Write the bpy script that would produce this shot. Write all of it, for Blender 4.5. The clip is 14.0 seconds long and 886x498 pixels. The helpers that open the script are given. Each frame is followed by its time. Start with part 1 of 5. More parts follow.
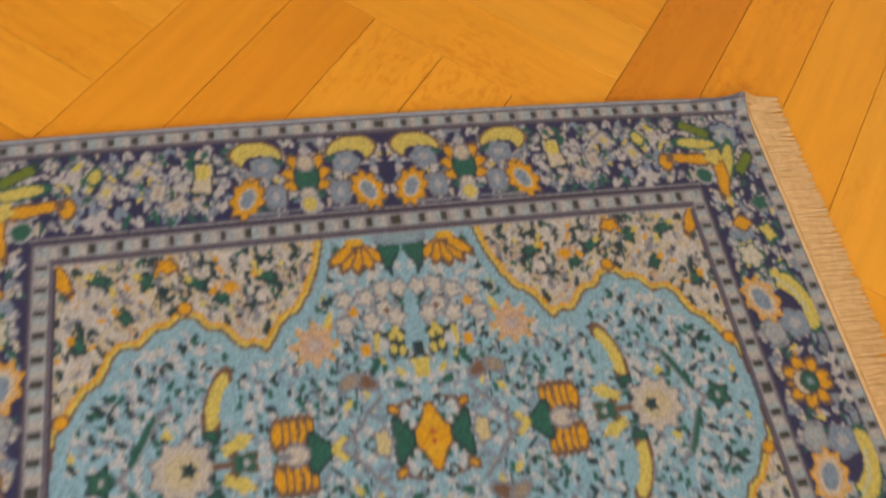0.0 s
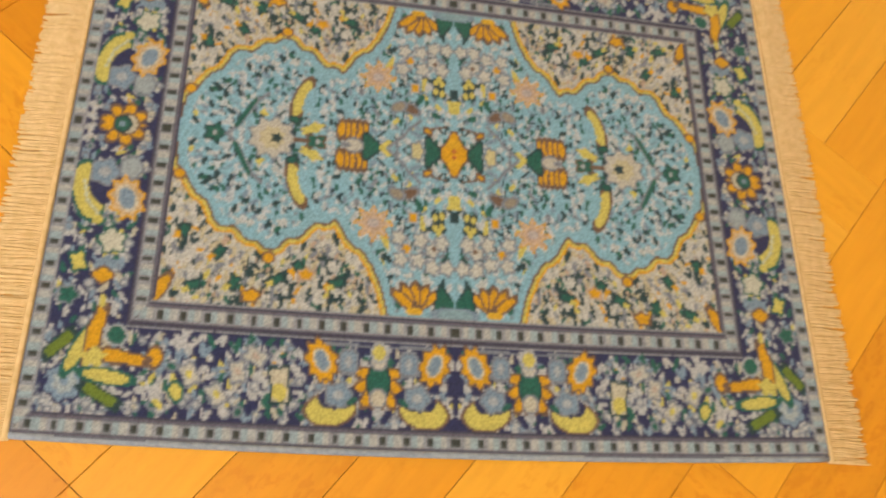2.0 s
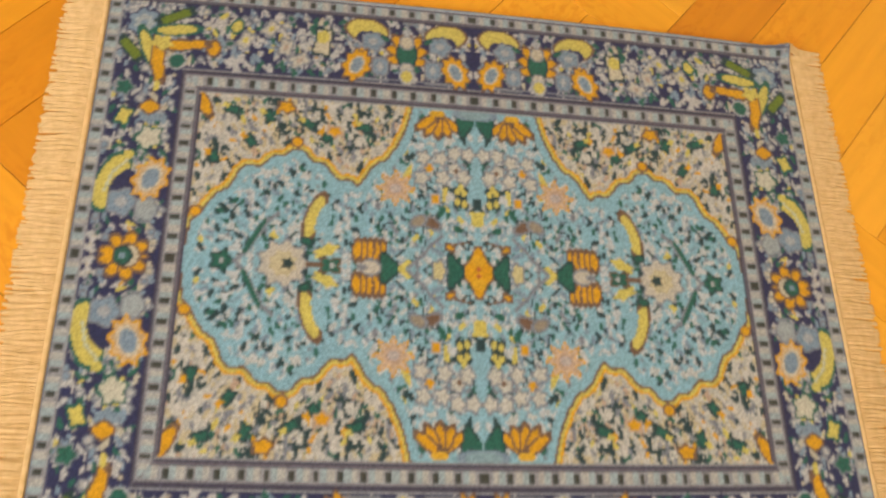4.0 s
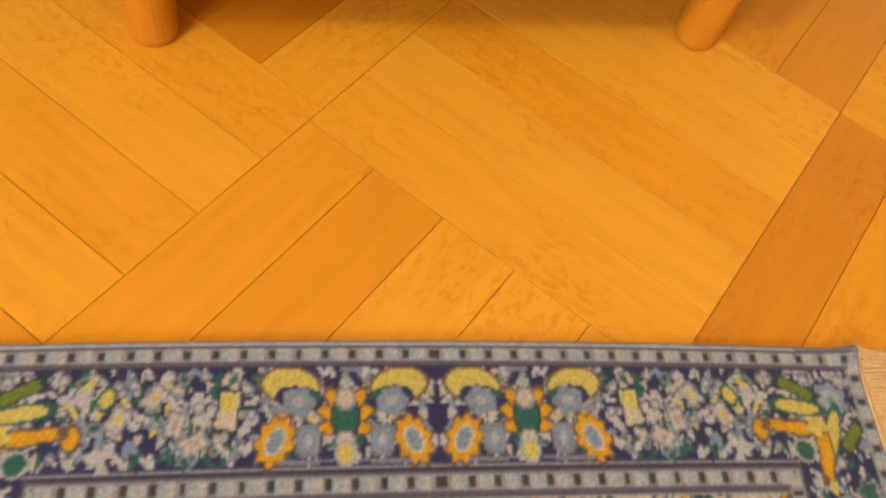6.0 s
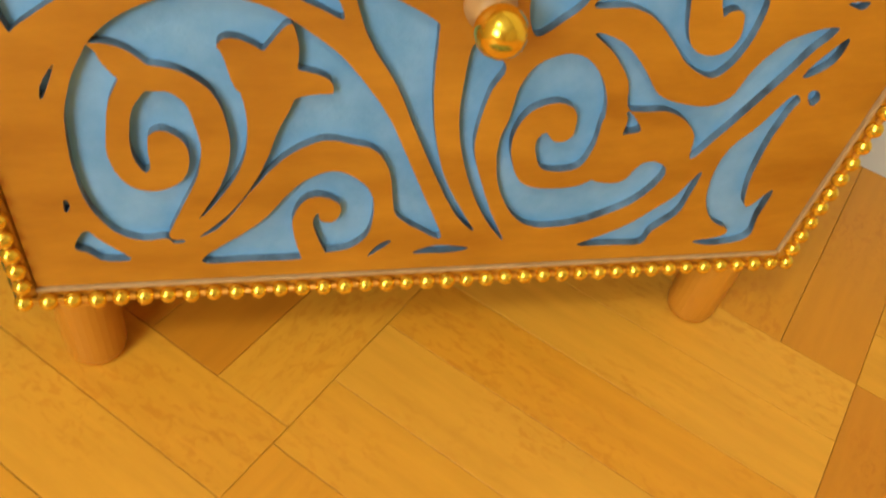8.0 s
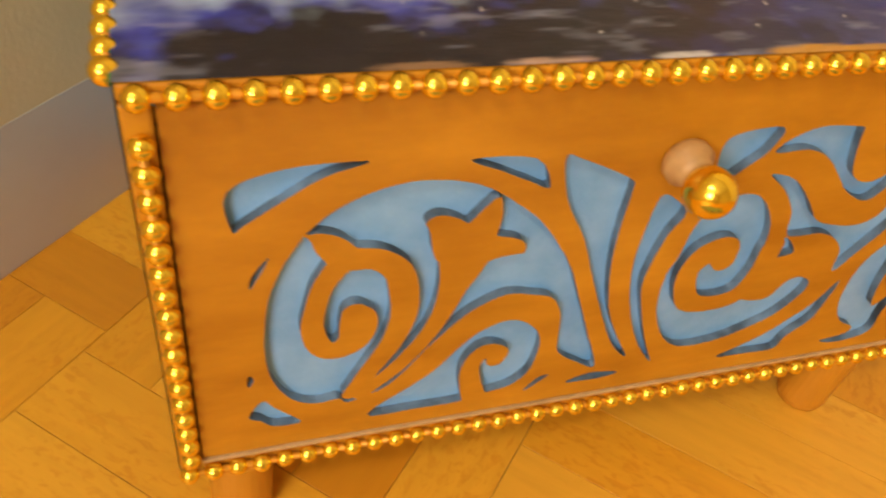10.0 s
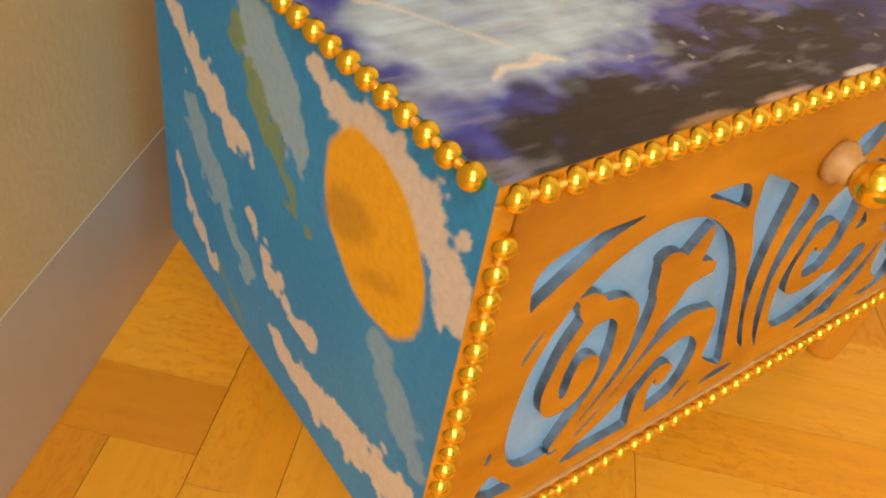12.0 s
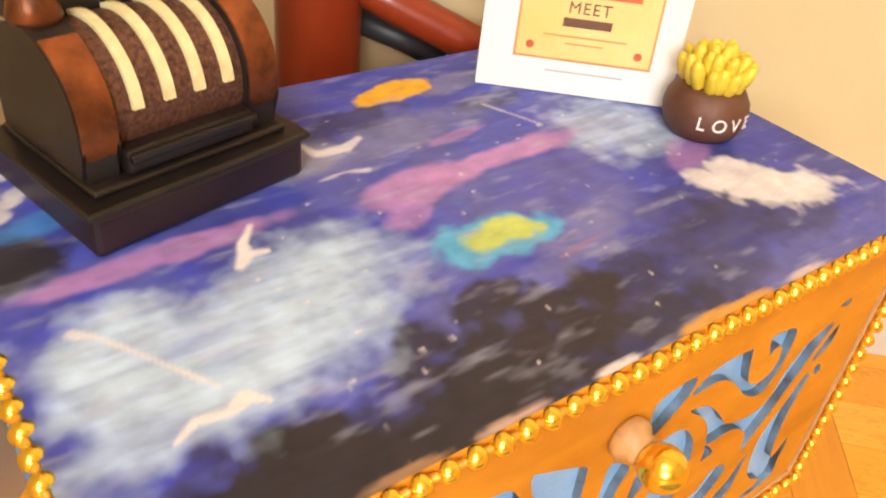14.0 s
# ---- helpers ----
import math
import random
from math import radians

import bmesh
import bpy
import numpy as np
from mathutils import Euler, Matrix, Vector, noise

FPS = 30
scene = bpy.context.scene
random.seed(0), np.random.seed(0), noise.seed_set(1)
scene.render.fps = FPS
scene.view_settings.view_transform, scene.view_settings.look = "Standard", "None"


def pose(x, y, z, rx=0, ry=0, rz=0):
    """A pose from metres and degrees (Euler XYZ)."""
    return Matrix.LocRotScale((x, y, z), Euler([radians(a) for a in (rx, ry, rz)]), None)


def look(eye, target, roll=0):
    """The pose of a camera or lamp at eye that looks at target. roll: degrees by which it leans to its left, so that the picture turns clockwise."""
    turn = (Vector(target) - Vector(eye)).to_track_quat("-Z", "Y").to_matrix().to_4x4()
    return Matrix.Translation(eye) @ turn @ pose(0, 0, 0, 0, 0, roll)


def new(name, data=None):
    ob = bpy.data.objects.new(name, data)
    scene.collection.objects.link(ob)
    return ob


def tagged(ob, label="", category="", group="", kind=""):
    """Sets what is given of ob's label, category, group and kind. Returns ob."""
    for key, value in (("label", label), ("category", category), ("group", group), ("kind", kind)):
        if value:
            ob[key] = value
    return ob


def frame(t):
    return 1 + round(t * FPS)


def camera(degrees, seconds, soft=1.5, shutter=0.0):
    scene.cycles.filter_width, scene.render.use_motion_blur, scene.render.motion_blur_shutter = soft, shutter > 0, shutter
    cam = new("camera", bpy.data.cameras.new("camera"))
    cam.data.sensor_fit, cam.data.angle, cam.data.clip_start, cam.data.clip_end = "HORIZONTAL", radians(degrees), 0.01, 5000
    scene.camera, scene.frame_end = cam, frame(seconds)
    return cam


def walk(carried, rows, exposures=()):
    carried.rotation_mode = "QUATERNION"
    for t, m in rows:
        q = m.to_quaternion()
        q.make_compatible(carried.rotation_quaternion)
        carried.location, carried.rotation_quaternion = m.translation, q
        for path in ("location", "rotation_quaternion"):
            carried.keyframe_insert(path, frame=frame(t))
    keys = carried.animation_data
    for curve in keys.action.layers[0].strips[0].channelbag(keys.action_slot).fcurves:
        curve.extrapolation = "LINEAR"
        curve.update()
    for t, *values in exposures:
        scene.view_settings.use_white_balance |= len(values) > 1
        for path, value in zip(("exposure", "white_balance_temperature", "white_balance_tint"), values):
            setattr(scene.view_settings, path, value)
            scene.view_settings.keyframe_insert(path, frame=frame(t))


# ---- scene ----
cam = camera(57.2, 14.0, soft=2.0, shutter=0.4)
PATH = [
    (0, (0.084, -0.48, 0.382), (0.559, 0.37, -1.365), 16.7),
    (0.5, (0.069, -0.539, 0.399), (0.499, 0.254, -1.385), 19.3),
    (1, (0.045, -0.606, 0.367), (0.475, 0.297, -1.365), 16.7),
    (1.5, (0.048, -0.619, 0.37), (0.432, 0.141, -1.44), 22.5),
    (2, (0.046, -0.637, 0.454), (0.448, 0.089, -1.366), 27.0),
    (2.2, (0.039, -0.638, 0.468), (0.461, 0.133, -1.328), 26.6),
    (4.3, (0.054, -0.516, 0.443), (0.406, 0.189, -1.395), 23.6),
    (4.5, (0.062, -0.49, 0.44), (0.406, 0.209, -1.402), 23.2),
    (5, (0.068, -0.438, 0.421), (0.405, 0.274, -1.417), 21.4),
    (5.5, (0.081, -0.401, 0.387), (0.443, 0.469, -1.377), 15.6),
    (6, (0.098, -0.362, 0.379), (0.485, 0.601, -1.33), 16.6),
    (6.5, (0.101, -0.34, 0.366), (0.49, 0.669, -1.317), 15.4),
    (7, (0.107, -0.301, 0.368), (0.499, 0.751, -1.288), 14.8),
    (7.5, (0.112, -0.277, 0.386), (0.524, 0.835, -1.225), 14.9),
    (8, (0.11, -0.265, 0.385), (0.568, 1.008, -1.088), 12.3),
    (8.2, (0.11, -0.256, 0.388), (0.584, 1.03, -1.069), 12.1),
    (10.3, (-0.017, -0.194, 0.407), (0.589, 1.108, -0.985), 11.0),
    (10.5, (-0.041, -0.184, 0.408), (0.589, 1.095, -0.994), 11.4),
    (11, (-0.066, -0.158, 0.39), (0.662, 1.045, -1.032), 11.5),
    (11.5, (-0.097, -0.133, 0.396), (0.815, 1.034, -0.948), 13.3),
    (12, (-0.132, -0.125, 0.394), (0.912, 0.998, -0.889), 11.5),
    (12.5, (-0.136, -0.11, 0.41), (0.997, 1.032, -0.778), 8.4),
    (13, (-0.106, -0.103, 0.434), (1.047, 1.045, -0.729), 6.1),
    (13.5, (-0.051, -0.113, 0.463), (1.103, 1.089, -0.644), 4.2),
    (14, (-0.01, -0.126, 0.472), (1.022, 1.124, -0.7), 6.8),
]
EXPOSURE = [(0.0, -0.28, 6100, 12), (1.0, -0.25, 6100, 6), (1.5, -0.35, 6200, 5), (2.0, -0.05, 6200, 3), (4.5, 0.0, 6250, 6), (5.5, 0.0, 6700, 13), (7.0, -0.12, 6450, 6), (8.0, -0.15, 5700, -6), (10.5, -0.08, 6500, 8), (11.5, -0.1, 6100, 3), (12.0, 0.0, 6400, 7), (13.0, 0.42, 6550, 14), (14.0, 0.6, 5900, 12)]
walk(cam, [(t, look(eye, target, roll)) for t, eye, target, roll in PATH], EXPOSURE)

# ---------------------------------------------------------------- light
world = bpy.data.worlds.new("world")
world.use_nodes = True
sky = world.node_tree.nodes.new("ShaderNodeTexSky")
sky.sky_type, sky.sun_disc, sky.sun_elevation, sky.sun_rotation = "NISHITA", False, radians(35), radians(40)
world.node_tree.links.new(sky.outputs[0], world.node_tree.nodes["Background"].inputs[0])
world.node_tree.nodes["Background"].inputs[1].default_value = 0.08
scene.world = world
LAMP_AT, LAMP_SIZE, LAMP_POWER = (-0.90, -1.00, 2.3), 0.40, 17.0
lamp_data = bpy.data.lights.new("ceiling_lamp_light", "AREA")
lamp_data.shape, lamp_data.size, lamp_data.energy, lamp_data.color = "DISK", LAMP_SIZE, LAMP_POWER, (1.0, 0.93, 0.80)
lamp_light = new("ceiling_lamp_light", lamp_data)
lamp_light.matrix_world = pose(LAMP_AT[0], LAMP_AT[1], LAMP_AT[2] - 0.03)
WINDOW_POWER = 62.0

# ---------------------------------------------------------------- materials
def nodes_of(name):
    m = bpy.data.materials.new(name)
    m.use_nodes = True
    nt = m.node_tree
    return m, nt, nt.nodes["Principled BSDF"]


def add(nt, kind, **inputs):
    n = nt.nodes.new(kind)
    for k, v in inputs.items():
        n.inputs[k.replace("_", " ")].default_value = v
    return n


def ramp(nt, stops):
    r = nt.nodes.new("ShaderNodeValToRGB")
    while len(r.color_ramp.elements) < len(stops):
        r.color_ramp.elements.new(0.5)
    for e, (p, c) in zip(r.color_ramp.elements, stops):
        e.position, e.color = p, (*c, 1)
    return r


def surface(name, dark, light, scale=40.0, stretch=(1, 1, 1), rough=0.5, metal=0.0, bump=0.1, fine=400.0, spread=0.06, coat=0.0, detail=6.0):
    """Two noises: broad colour variation and a fine relief, in object coordinates."""
    m, nt, bsdf = nodes_of(name)
    co = nt.nodes.new("ShaderNodeTexCoord")
    mp = nt.nodes.new("ShaderNodeMapping")
    mp.inputs["Scale"].default_value = stretch
    info = nt.nodes.new("ShaderNodeObjectInfo")
    shift = nt.nodes.new("ShaderNodeVectorMath")
    shift.operation = "MULTIPLY_ADD"
    comb = nt.nodes.new("ShaderNodeCombineXYZ")
    for k in range(3):
        nt.links.new(info.outputs["Random"], comb.inputs[k])
    nt.links.new(comb.outputs[0], shift.inputs[0])
    shift.inputs[1].default_value = (7.3, 3.1, 5.7)
    nt.links.new(co.outputs["Object"], shift.inputs[2])
    nt.links.new(shift.outputs[0], mp.inputs[0])
    broad = add(nt, "ShaderNodeTexNoise", Scale=scale, Detail=detail, Roughness=0.6)
    small = add(nt, "ShaderNodeTexNoise", Scale=fine, Detail=3.0)
    nt.links.new(mp.outputs[0], broad.inputs["Vector"])
    nt.links.new(mp.outputs[0], small.inputs["Vector"])
    r = ramp(nt, [(0.3, dark), (0.7, light)])
    nt.links.new(broad.outputs[0], r.inputs[0])
    nt.links.new(r.outputs[0], bsdf.inputs["Base Color"])
    rr = nt.nodes.new("ShaderNodeMapRange")
    rr.inputs["To Min"].default_value, rr.inputs["To Max"].default_value = rough - spread, rough + spread
    nt.links.new(broad.outputs[0], rr.inputs[0])
    nt.links.new(rr.outputs[0], bsdf.inputs["Roughness"])
    bsdf.inputs["Metallic"].default_value = metal
    bsdf.inputs["Coat Weight"].default_value = coat
    if bump:
        b = add(nt, "ShaderNodeBump", Strength=bump, Distance=0.001)
        nt.links.new(small.outputs[0], b.inputs["Height"])
        nt.links.new(b.outputs[0], bsdf.inputs["Normal"])
    return m


def painted(name, rough=0.5, bump=0.25, fine=900.0, sheen=0.0, stretch=(1, 1, 1)):
    """Paint or yarn whose colours lie on the mesh, with a fine relief."""
    m, nt, bsdf = nodes_of(name)
    col = nt.nodes.new("ShaderNodeVertexColor")
    col.layer_name = "paint"
    co = nt.nodes.new("ShaderNodeTexCoord")
    mp = nt.nodes.new("ShaderNodeMapping")
    mp.inputs["Scale"].default_value = stretch
    nt.links.new(co.outputs["Object"], mp.inputs[0])
    n = add(nt, "ShaderNodeTexNoise", Scale=fine, Detail=4.0)
    nt.links.new(mp.outputs[0], n.inputs["Vector"])
    hue = nt.nodes.new("ShaderNodeMixRGB")
    hue.blend_type = "MULTIPLY"
    hue.inputs[0].default_value = 0.35
    grey = ramp(nt, [(0.25, (0.6, 0.6, 0.6)), (0.6, (1, 1, 1))])
    nt.links.new(n.outputs[0], grey.inputs[0])
    nt.links.new(col.outputs[0], hue.inputs[1])
    nt.links.new(grey.outputs[0], hue.inputs[2])
    nt.links.new(hue.outputs[0], bsdf.inputs["Base Color"])
    bsdf.inputs["Roughness"].default_value = rough
    bsdf.inputs["Sheen Weight"].default_value = sheen
    b = add(nt, "ShaderNodeBump", Strength=bump, Distance=0.001)
    nt.links.new(n.outputs[0], b.inputs["Height"])
    nt.links.new(b.outputs[0], bsdf.inputs["Normal"])
    return m


def plank_wood(name):
    """Varnished parquet: long grain along each plank, tone by plank."""
    m, nt, bsdf = nodes_of(name)
    co = nt.nodes.new("ShaderNodeTexCoord")
    info = nt.nodes.new("ShaderNodeObjectInfo")
    comb = nt.nodes.new("ShaderNodeCombineXYZ")
    for k in range(3):
        nt.links.new(info.outputs["Random"], comb.inputs[k])
    shift = nt.nodes.new("ShaderNodeVectorMath")
    shift.operation = "MULTIPLY_ADD"
    shift.inputs[1].default_value = (11.0, 5.0, 3.0)
    nt.links.new(comb.outputs[0], shift.inputs[0])
    nt.links.new(co.outputs["Object"], shift.inputs[2])
    mp = nt.nodes.new("ShaderNodeMapping")
    mp.inputs["Scale"].default_value = (0.12, 1.0, 1.0)
    nt.links.new(shift.outputs[0], mp.inputs[0])
    grain = add(nt, "ShaderNodeTexNoise", Scale=120.0, Detail=5.0, Roughness=0.55)
    nt.links.new(mp.outputs[0], grain.inputs["Vector"])
    mp2 = nt.nodes.new("ShaderNodeMapping")
    mp2.inputs["Scale"].default_value = (0.5, 1.0, 1.0)
    nt.links.new(shift.outputs[0], mp2.inputs[0])
    fleck = add(nt, "ShaderNodeTexNoise", Scale=240.0, Detail=3.0, Distortion=0.6)
    nt.links.new(mp2.outputs[0], fleck.inputs["Vector"])
    cloud = add(nt, "ShaderNodeTexNoise", Scale=9.0, Detail=2.0)
    nt.links.new(shift.outputs[0], cloud.inputs["Vector"])
    tone = ramp(nt, TONES)
    nt.links.new(info.outputs["Random"], tone.inputs[0])
    g = ramp(nt, [(0.3, (0.82, 0.78, 0.7)), (0.65, (1.06, 1.06, 1.06))])
    nt.links.new(grain.outputs[0], g.inputs[0])
    m1 = nt.nodes.new("ShaderNodeMixRGB")
    m1.blend_type, m1.inputs[0].default_value = "MULTIPLY", 0.42
    nt.links.new(tone.outputs[0], m1.inputs[1])
    nt.links.new(g.outputs[0], m1.inputs[2])
    f = ramp(nt, [(0.36, (0.91, 0.82, 0.66)), (0.50, (1, 1, 1))])
    nt.links.new(fleck.outputs[0], f.inputs[0])
    m2 = nt.nodes.new("ShaderNodeMixRGB")
    m2.blend_type = "MULTIPLY"
    fr = nt.nodes.new("ShaderNodeMapRange")
    fr.inputs["From Min"].default_value, fr.inputs["From Max"].default_value = 0.44, 0.6
    fr.inputs["To Max"].default_value = 1.0
    nt.links.new(cloud.outputs[0], fr.inputs[0])
    nt.links.new(fr.outputs[0], m2.inputs[0])
    nt.links.new(m1.outputs[0], m2.inputs[1])
    nt.links.new(f.outputs[0], m2.inputs[2])
    nt.links.new(m2.outputs[0], bsdf.inputs["Base Color"])
    bsdf.inputs["Roughness"].default_value = 0.42
    b = add(nt, "ShaderNodeBump", Strength=0.06, Distance=0.001)
    nt.links.new(grain.outputs[0], b.inputs["Height"])
    nt.links.new(b.outputs[0], bsdf.inputs["Normal"])
    return m


TONES = [(0.0, (0.63, 0.245, 0.010)), (0.10, (0.71, 0.30, 0.013)), (0.4, (0.77, 0.345, 0.018)), (0.8, (0.80, 0.385, 0.026)), (1.0, (0.83, 0.44, 0.05))]
PLANK = plank_wood("varnished_plank")
JOINT = surface("dark_joint", (0.08, 0.030, 0.005), (0.17, 0.06, 0.010), rough=0.8)
PLASTER = surface("cream_plaster", (0.60, 0.48, 0.25), (0.66, 0.53, 0.30), scale=6, rough=0.85, bump=0.25, fine=250)
CEILING = surface("white_ceiling_paint", (0.76, 0.75, 0.72), (0.8, 0.79, 0.76), scale=5, rough=0.9)
SKIRT = surface("white_gloss_paint", (0.50, 0.46, 0.40), (0.57, 0.53, 0.46), scale=8, rough=0.4, bump=0.06)
ORANGE = surface("orange_stained_wood", (0.40, 0.145, 0.005), (0.63, 0.265, 0.013), scale=30, stretch=(0.35, 1, 1), rough=0.42, bump=0.12, fine=300)
LEGWOOD = surface("orange_leg_wood", (0.50, 0.19, 0.010), (0.62, 0.26, 0.018), scale=30, stretch=(1, 1, 0.3), rough=0.4)
PANEL_BLUE = surface("pale_blue_paint", (0.15, 0.36, 0.66), (0.29, 0.51, 0.80), scale=30, rough=0.45, bump=0.2, fine=500)
# blue paint smears, with the shade inside the cuts darkened into the colour
CUT_EDGE = surface("blue_smeared_shaded_edge", (0.035, 0.035, 0.035), (0.19, 0.28, 0.39), scale=50, rough=0.5, bump=0.2, fine=300)
GOLD = surface("gold_bead_plating", (0.98, 0.68, 0.06), (1.0, 0.76, 0.09), scale=60, rough=0.2, metal=1.0, bump=0.0)
GILT = surface("gilt_cord", (0.62, 0.25, 0.015), (0.80, 0.36, 0.03), scale=200, rough=0.4, metal=0.35, bump=0.2)
PALEWOOD = surface("pale_turned_wood", (0.42, 0.22, 0.07), (0.58, 0.34, 0.13), scale=60, rough=0.5)
BARE = surface("bare_pale_wood", (0.46, 0.27, 0.11), (0.60, 0.38, 0.18), scale=80, rough=0.6)
YARN = painted("woven_wool", rough=0.95, bump=0.5, fine=1300, sheen=0.15)
ACRYLIC = painted("brushed_acrylic", rough=0.5, bump=0.3, fine=260, stretch=(0.35, 1, 1))
BINDING = surface("grey_blue_yarn", (0.20, 0.24, 0.32), (0.32, 0.36, 0.44), scale=300, rough=0.95, bump=0.5, fine=900)
FRINGE = surface("cream_cotton", (0.60, 0.42, 0.20), (0.74, 0.55, 0.31), scale=200, rough=0.9, bump=0.3, fine=1200)
BLACK = surface("black_enamel", (0.006, 0.005, 0.004), (0.016, 0.011, 0.009), scale=40, rough=0.38, bump=0.08)
BLACKRED = surface("dark_brown_enamel", (0.010, 0.006, 0.006), (0.026, 0.013, 0.012), scale=30, rough=0.4)
COPPER = surface("rubbed_copper", (0.02, 0.010, 0.007), (0.42, 0.13, 0.035), scale=30, rough=0.4, metal=0.7, bump=0.15, fine=300)
ENGRAVED = surface("engraved_bronze", (0.04, 0.018, 0.012), (0.22, 0.10, 0.06), scale=420, rough=0.5, metal=0.5, bump=0.6, fine=500)
IVORY = surface("ivory_strip", (0.62, 0.52, 0.24), (0.78, 0.70, 0.38), scale=120, rough=0.5, bump=0.1)
PAPER = surface("white_cover_card", (0.78, 0.74, 0.66), (0.82, 0.79, 0.72), scale=10, rough=0.55, bump=0.04)
PAGES = surface("cream_pages", (0.60, 0.54, 0.42), (0.76, 0.70, 0.58), scale=600, stretch=(1, 8, 0.1), rough=0.8)
PANEL_YEL = surface("yellow_print", (0.80, 0.50, 0.13), (0.84, 0.60, 0.24), scale=25, rough=0.55, bump=0.0)
PRINT_RED = surface("red_print", (0.45, 0.06, 0.02), (0.62, 0.14, 0.04), scale=90, rough=0.55, bump=0.0)
PRINT_OCHRE = surface("ochre_print", (0.62, 0.24, 0.06), (0.70, 0.32, 0.10), scale=60, rough=0.55, bump=0.0)
INK = surface("brown_ink", (0.10, 0.04, 0.015), (0.16, 0.07, 0.03), scale=60, rough=0.6, bump=0.0)
GREYINK = surface("grey_ink", (0.45, 0.42, 0.42), (0.52, 0.49, 0.48), scale=60, rough=0.6, bump=0.0)
CLAY = surface("brown_clay", (0.075, 0.028, 0.013), (0.14, 0.055, 0.026), scale=50, rough=0.55, bump=0.3, fine=200)
LEMON = surface("yellow_clay", (0.62, 0.44, 0.015), (0.80, 0.62, 0.05), scale=40, rough=0.5, bump=0.2, fine=200)
WHITE_INK = surface("white_marker", (0.78, 0.75, 0.72), (0.84, 0.82, 0.8), scale=50, rough=0.6, bump=0.0)
REDWOOD = surface("red_brown_lacquer", (0.20, 0.022, 0.006), (0.34, 0.05, 0.012), scale=14, stretch=(1, 1, 0.25), rough=0.3, coat=0.3)
# near-black for the shadow modelled beneath the stand's rail
RAIL_SHADE = surface("rail_shade_dark", (0.012, 0.012, 0.014), (0.03, 0.03, 0.03), rough=0.5)
GLASS, gnt, gbs = nodes_of("window_glass")
gbs.inputs["Transmission Weight"].default_value, gbs.inputs["Roughness"].default_value = 1.0, 0.0
OPAL, ont, obs = nodes_of("opal_glass_lit")
obs.inputs["Emission Color"].default_value, obs.inputs["Emission Strength"].default_value = (1, 0.86, 0.68, 1), 6.0

# ---------------------------------------------------------------- mesh helpers
def link_mesh(name, bm, material, smooth=False):
    me = bpy.data.meshes.new(name)
    bm.normal_update()
    bm.to_mesh(me)
    bm.free()
    me.materials.append(material)
    if smooth:
        me.polygons.foreach_set("use_smooth", [True] * len(me.polygons))
    return new(name, me)


def part(name, bm, material, parent, label="", smooth=False):
    ob = link_mesh(name, bm, material, smooth)
    ob.parent = parent
    if label:
        tagged(ob, label)
    return ob


def thing(name, at, label, category, rz=0.0, group=""):
    ob = new(name)
    ob.empty_display_size = 0.02
    ob.matrix_world = pose(*at, 0, 0, rz)
    return tagged(ob, label, category, group)


def box(bm, x0, x1, y0, y1, z0, z1, bevel=0.0, segments=2, m=None):
    vs = bmesh.ops.create_cube(bm, size=1.0)["verts"]
    for v in vs:
        v.co = Vector(((x0 + x1) / 2 + v.co.x * (x1 - x0), (y0 + y1) / 2 + v.co.y * (y1 - y0), (z0 + z1) / 2 + v.co.z * (z1 - z0)))
    if bevel:
        es = list({e for v in vs for e in v.link_edges})
        vs = bmesh.ops.bevel(bm, geom=es, offset=bevel, segments=segments, affect="EDGES", profile=0.5)["verts"]
    if m is not None:
        for v in {v for v in vs}:
            v.co = m @ v.co
    return bm


def boxed(*a, **k):
    return box(bmesh.new(), *a, **k)


def lathe(profile, n=32, m=None, bm=None):
    """Turns (radius, height) pairs about the z axis."""
    bm = bm or bmesh.new()
    rings = []
    for r, z in profile:
        ring = []
        for k in range(n):
            a = 2 * math.pi * k / n
            co = Vector((r * math.cos(a), r * math.sin(a), z))
            ring.append(bm.verts.new(m @ co if m is not None else co))
        rings.append(ring)
    for a, b in zip(rings, rings[1:]):
        for k in range(n):
            bm.faces.new((a[k], a[(k + 1) % n], b[(k + 1) % n], b[k]))
    bm.faces.new(list(reversed(rings[0])))
    bm.faces.new(rings[-1])
    return bm


def tube(bm, pts, radii, n=6):
    rings = []
    for i, p in enumerate(pts):
        d = (Vector(pts[min(i + 1, len(pts) - 1)]) - Vector(pts[max(i - 1, 0)])).normalized()
        s = d.cross(Vector((0, 0, 1)) if abs(d.z) < 0.9 else Vector((1, 0, 0))).normalized()
        u = s.cross(d)
        r = radii[i] if isinstance(radii, (list, tuple)) else radii
        rings.append([bm.verts.new(Vector(p) + s * r * math.cos(2 * math.pi * k / n) + u * r * math.sin(2 * math.pi * k / n)) for k in range(n)])
    for a, b in zip(rings, rings[1:]):
        for k in range(n):
            bm.faces.new((a[k], a[(k + 1) % n], b[(k + 1) % n], b[k]))
    bm.faces.new(list(reversed(rings[0])))
    bm.faces.new(rings[-1])
    return bm


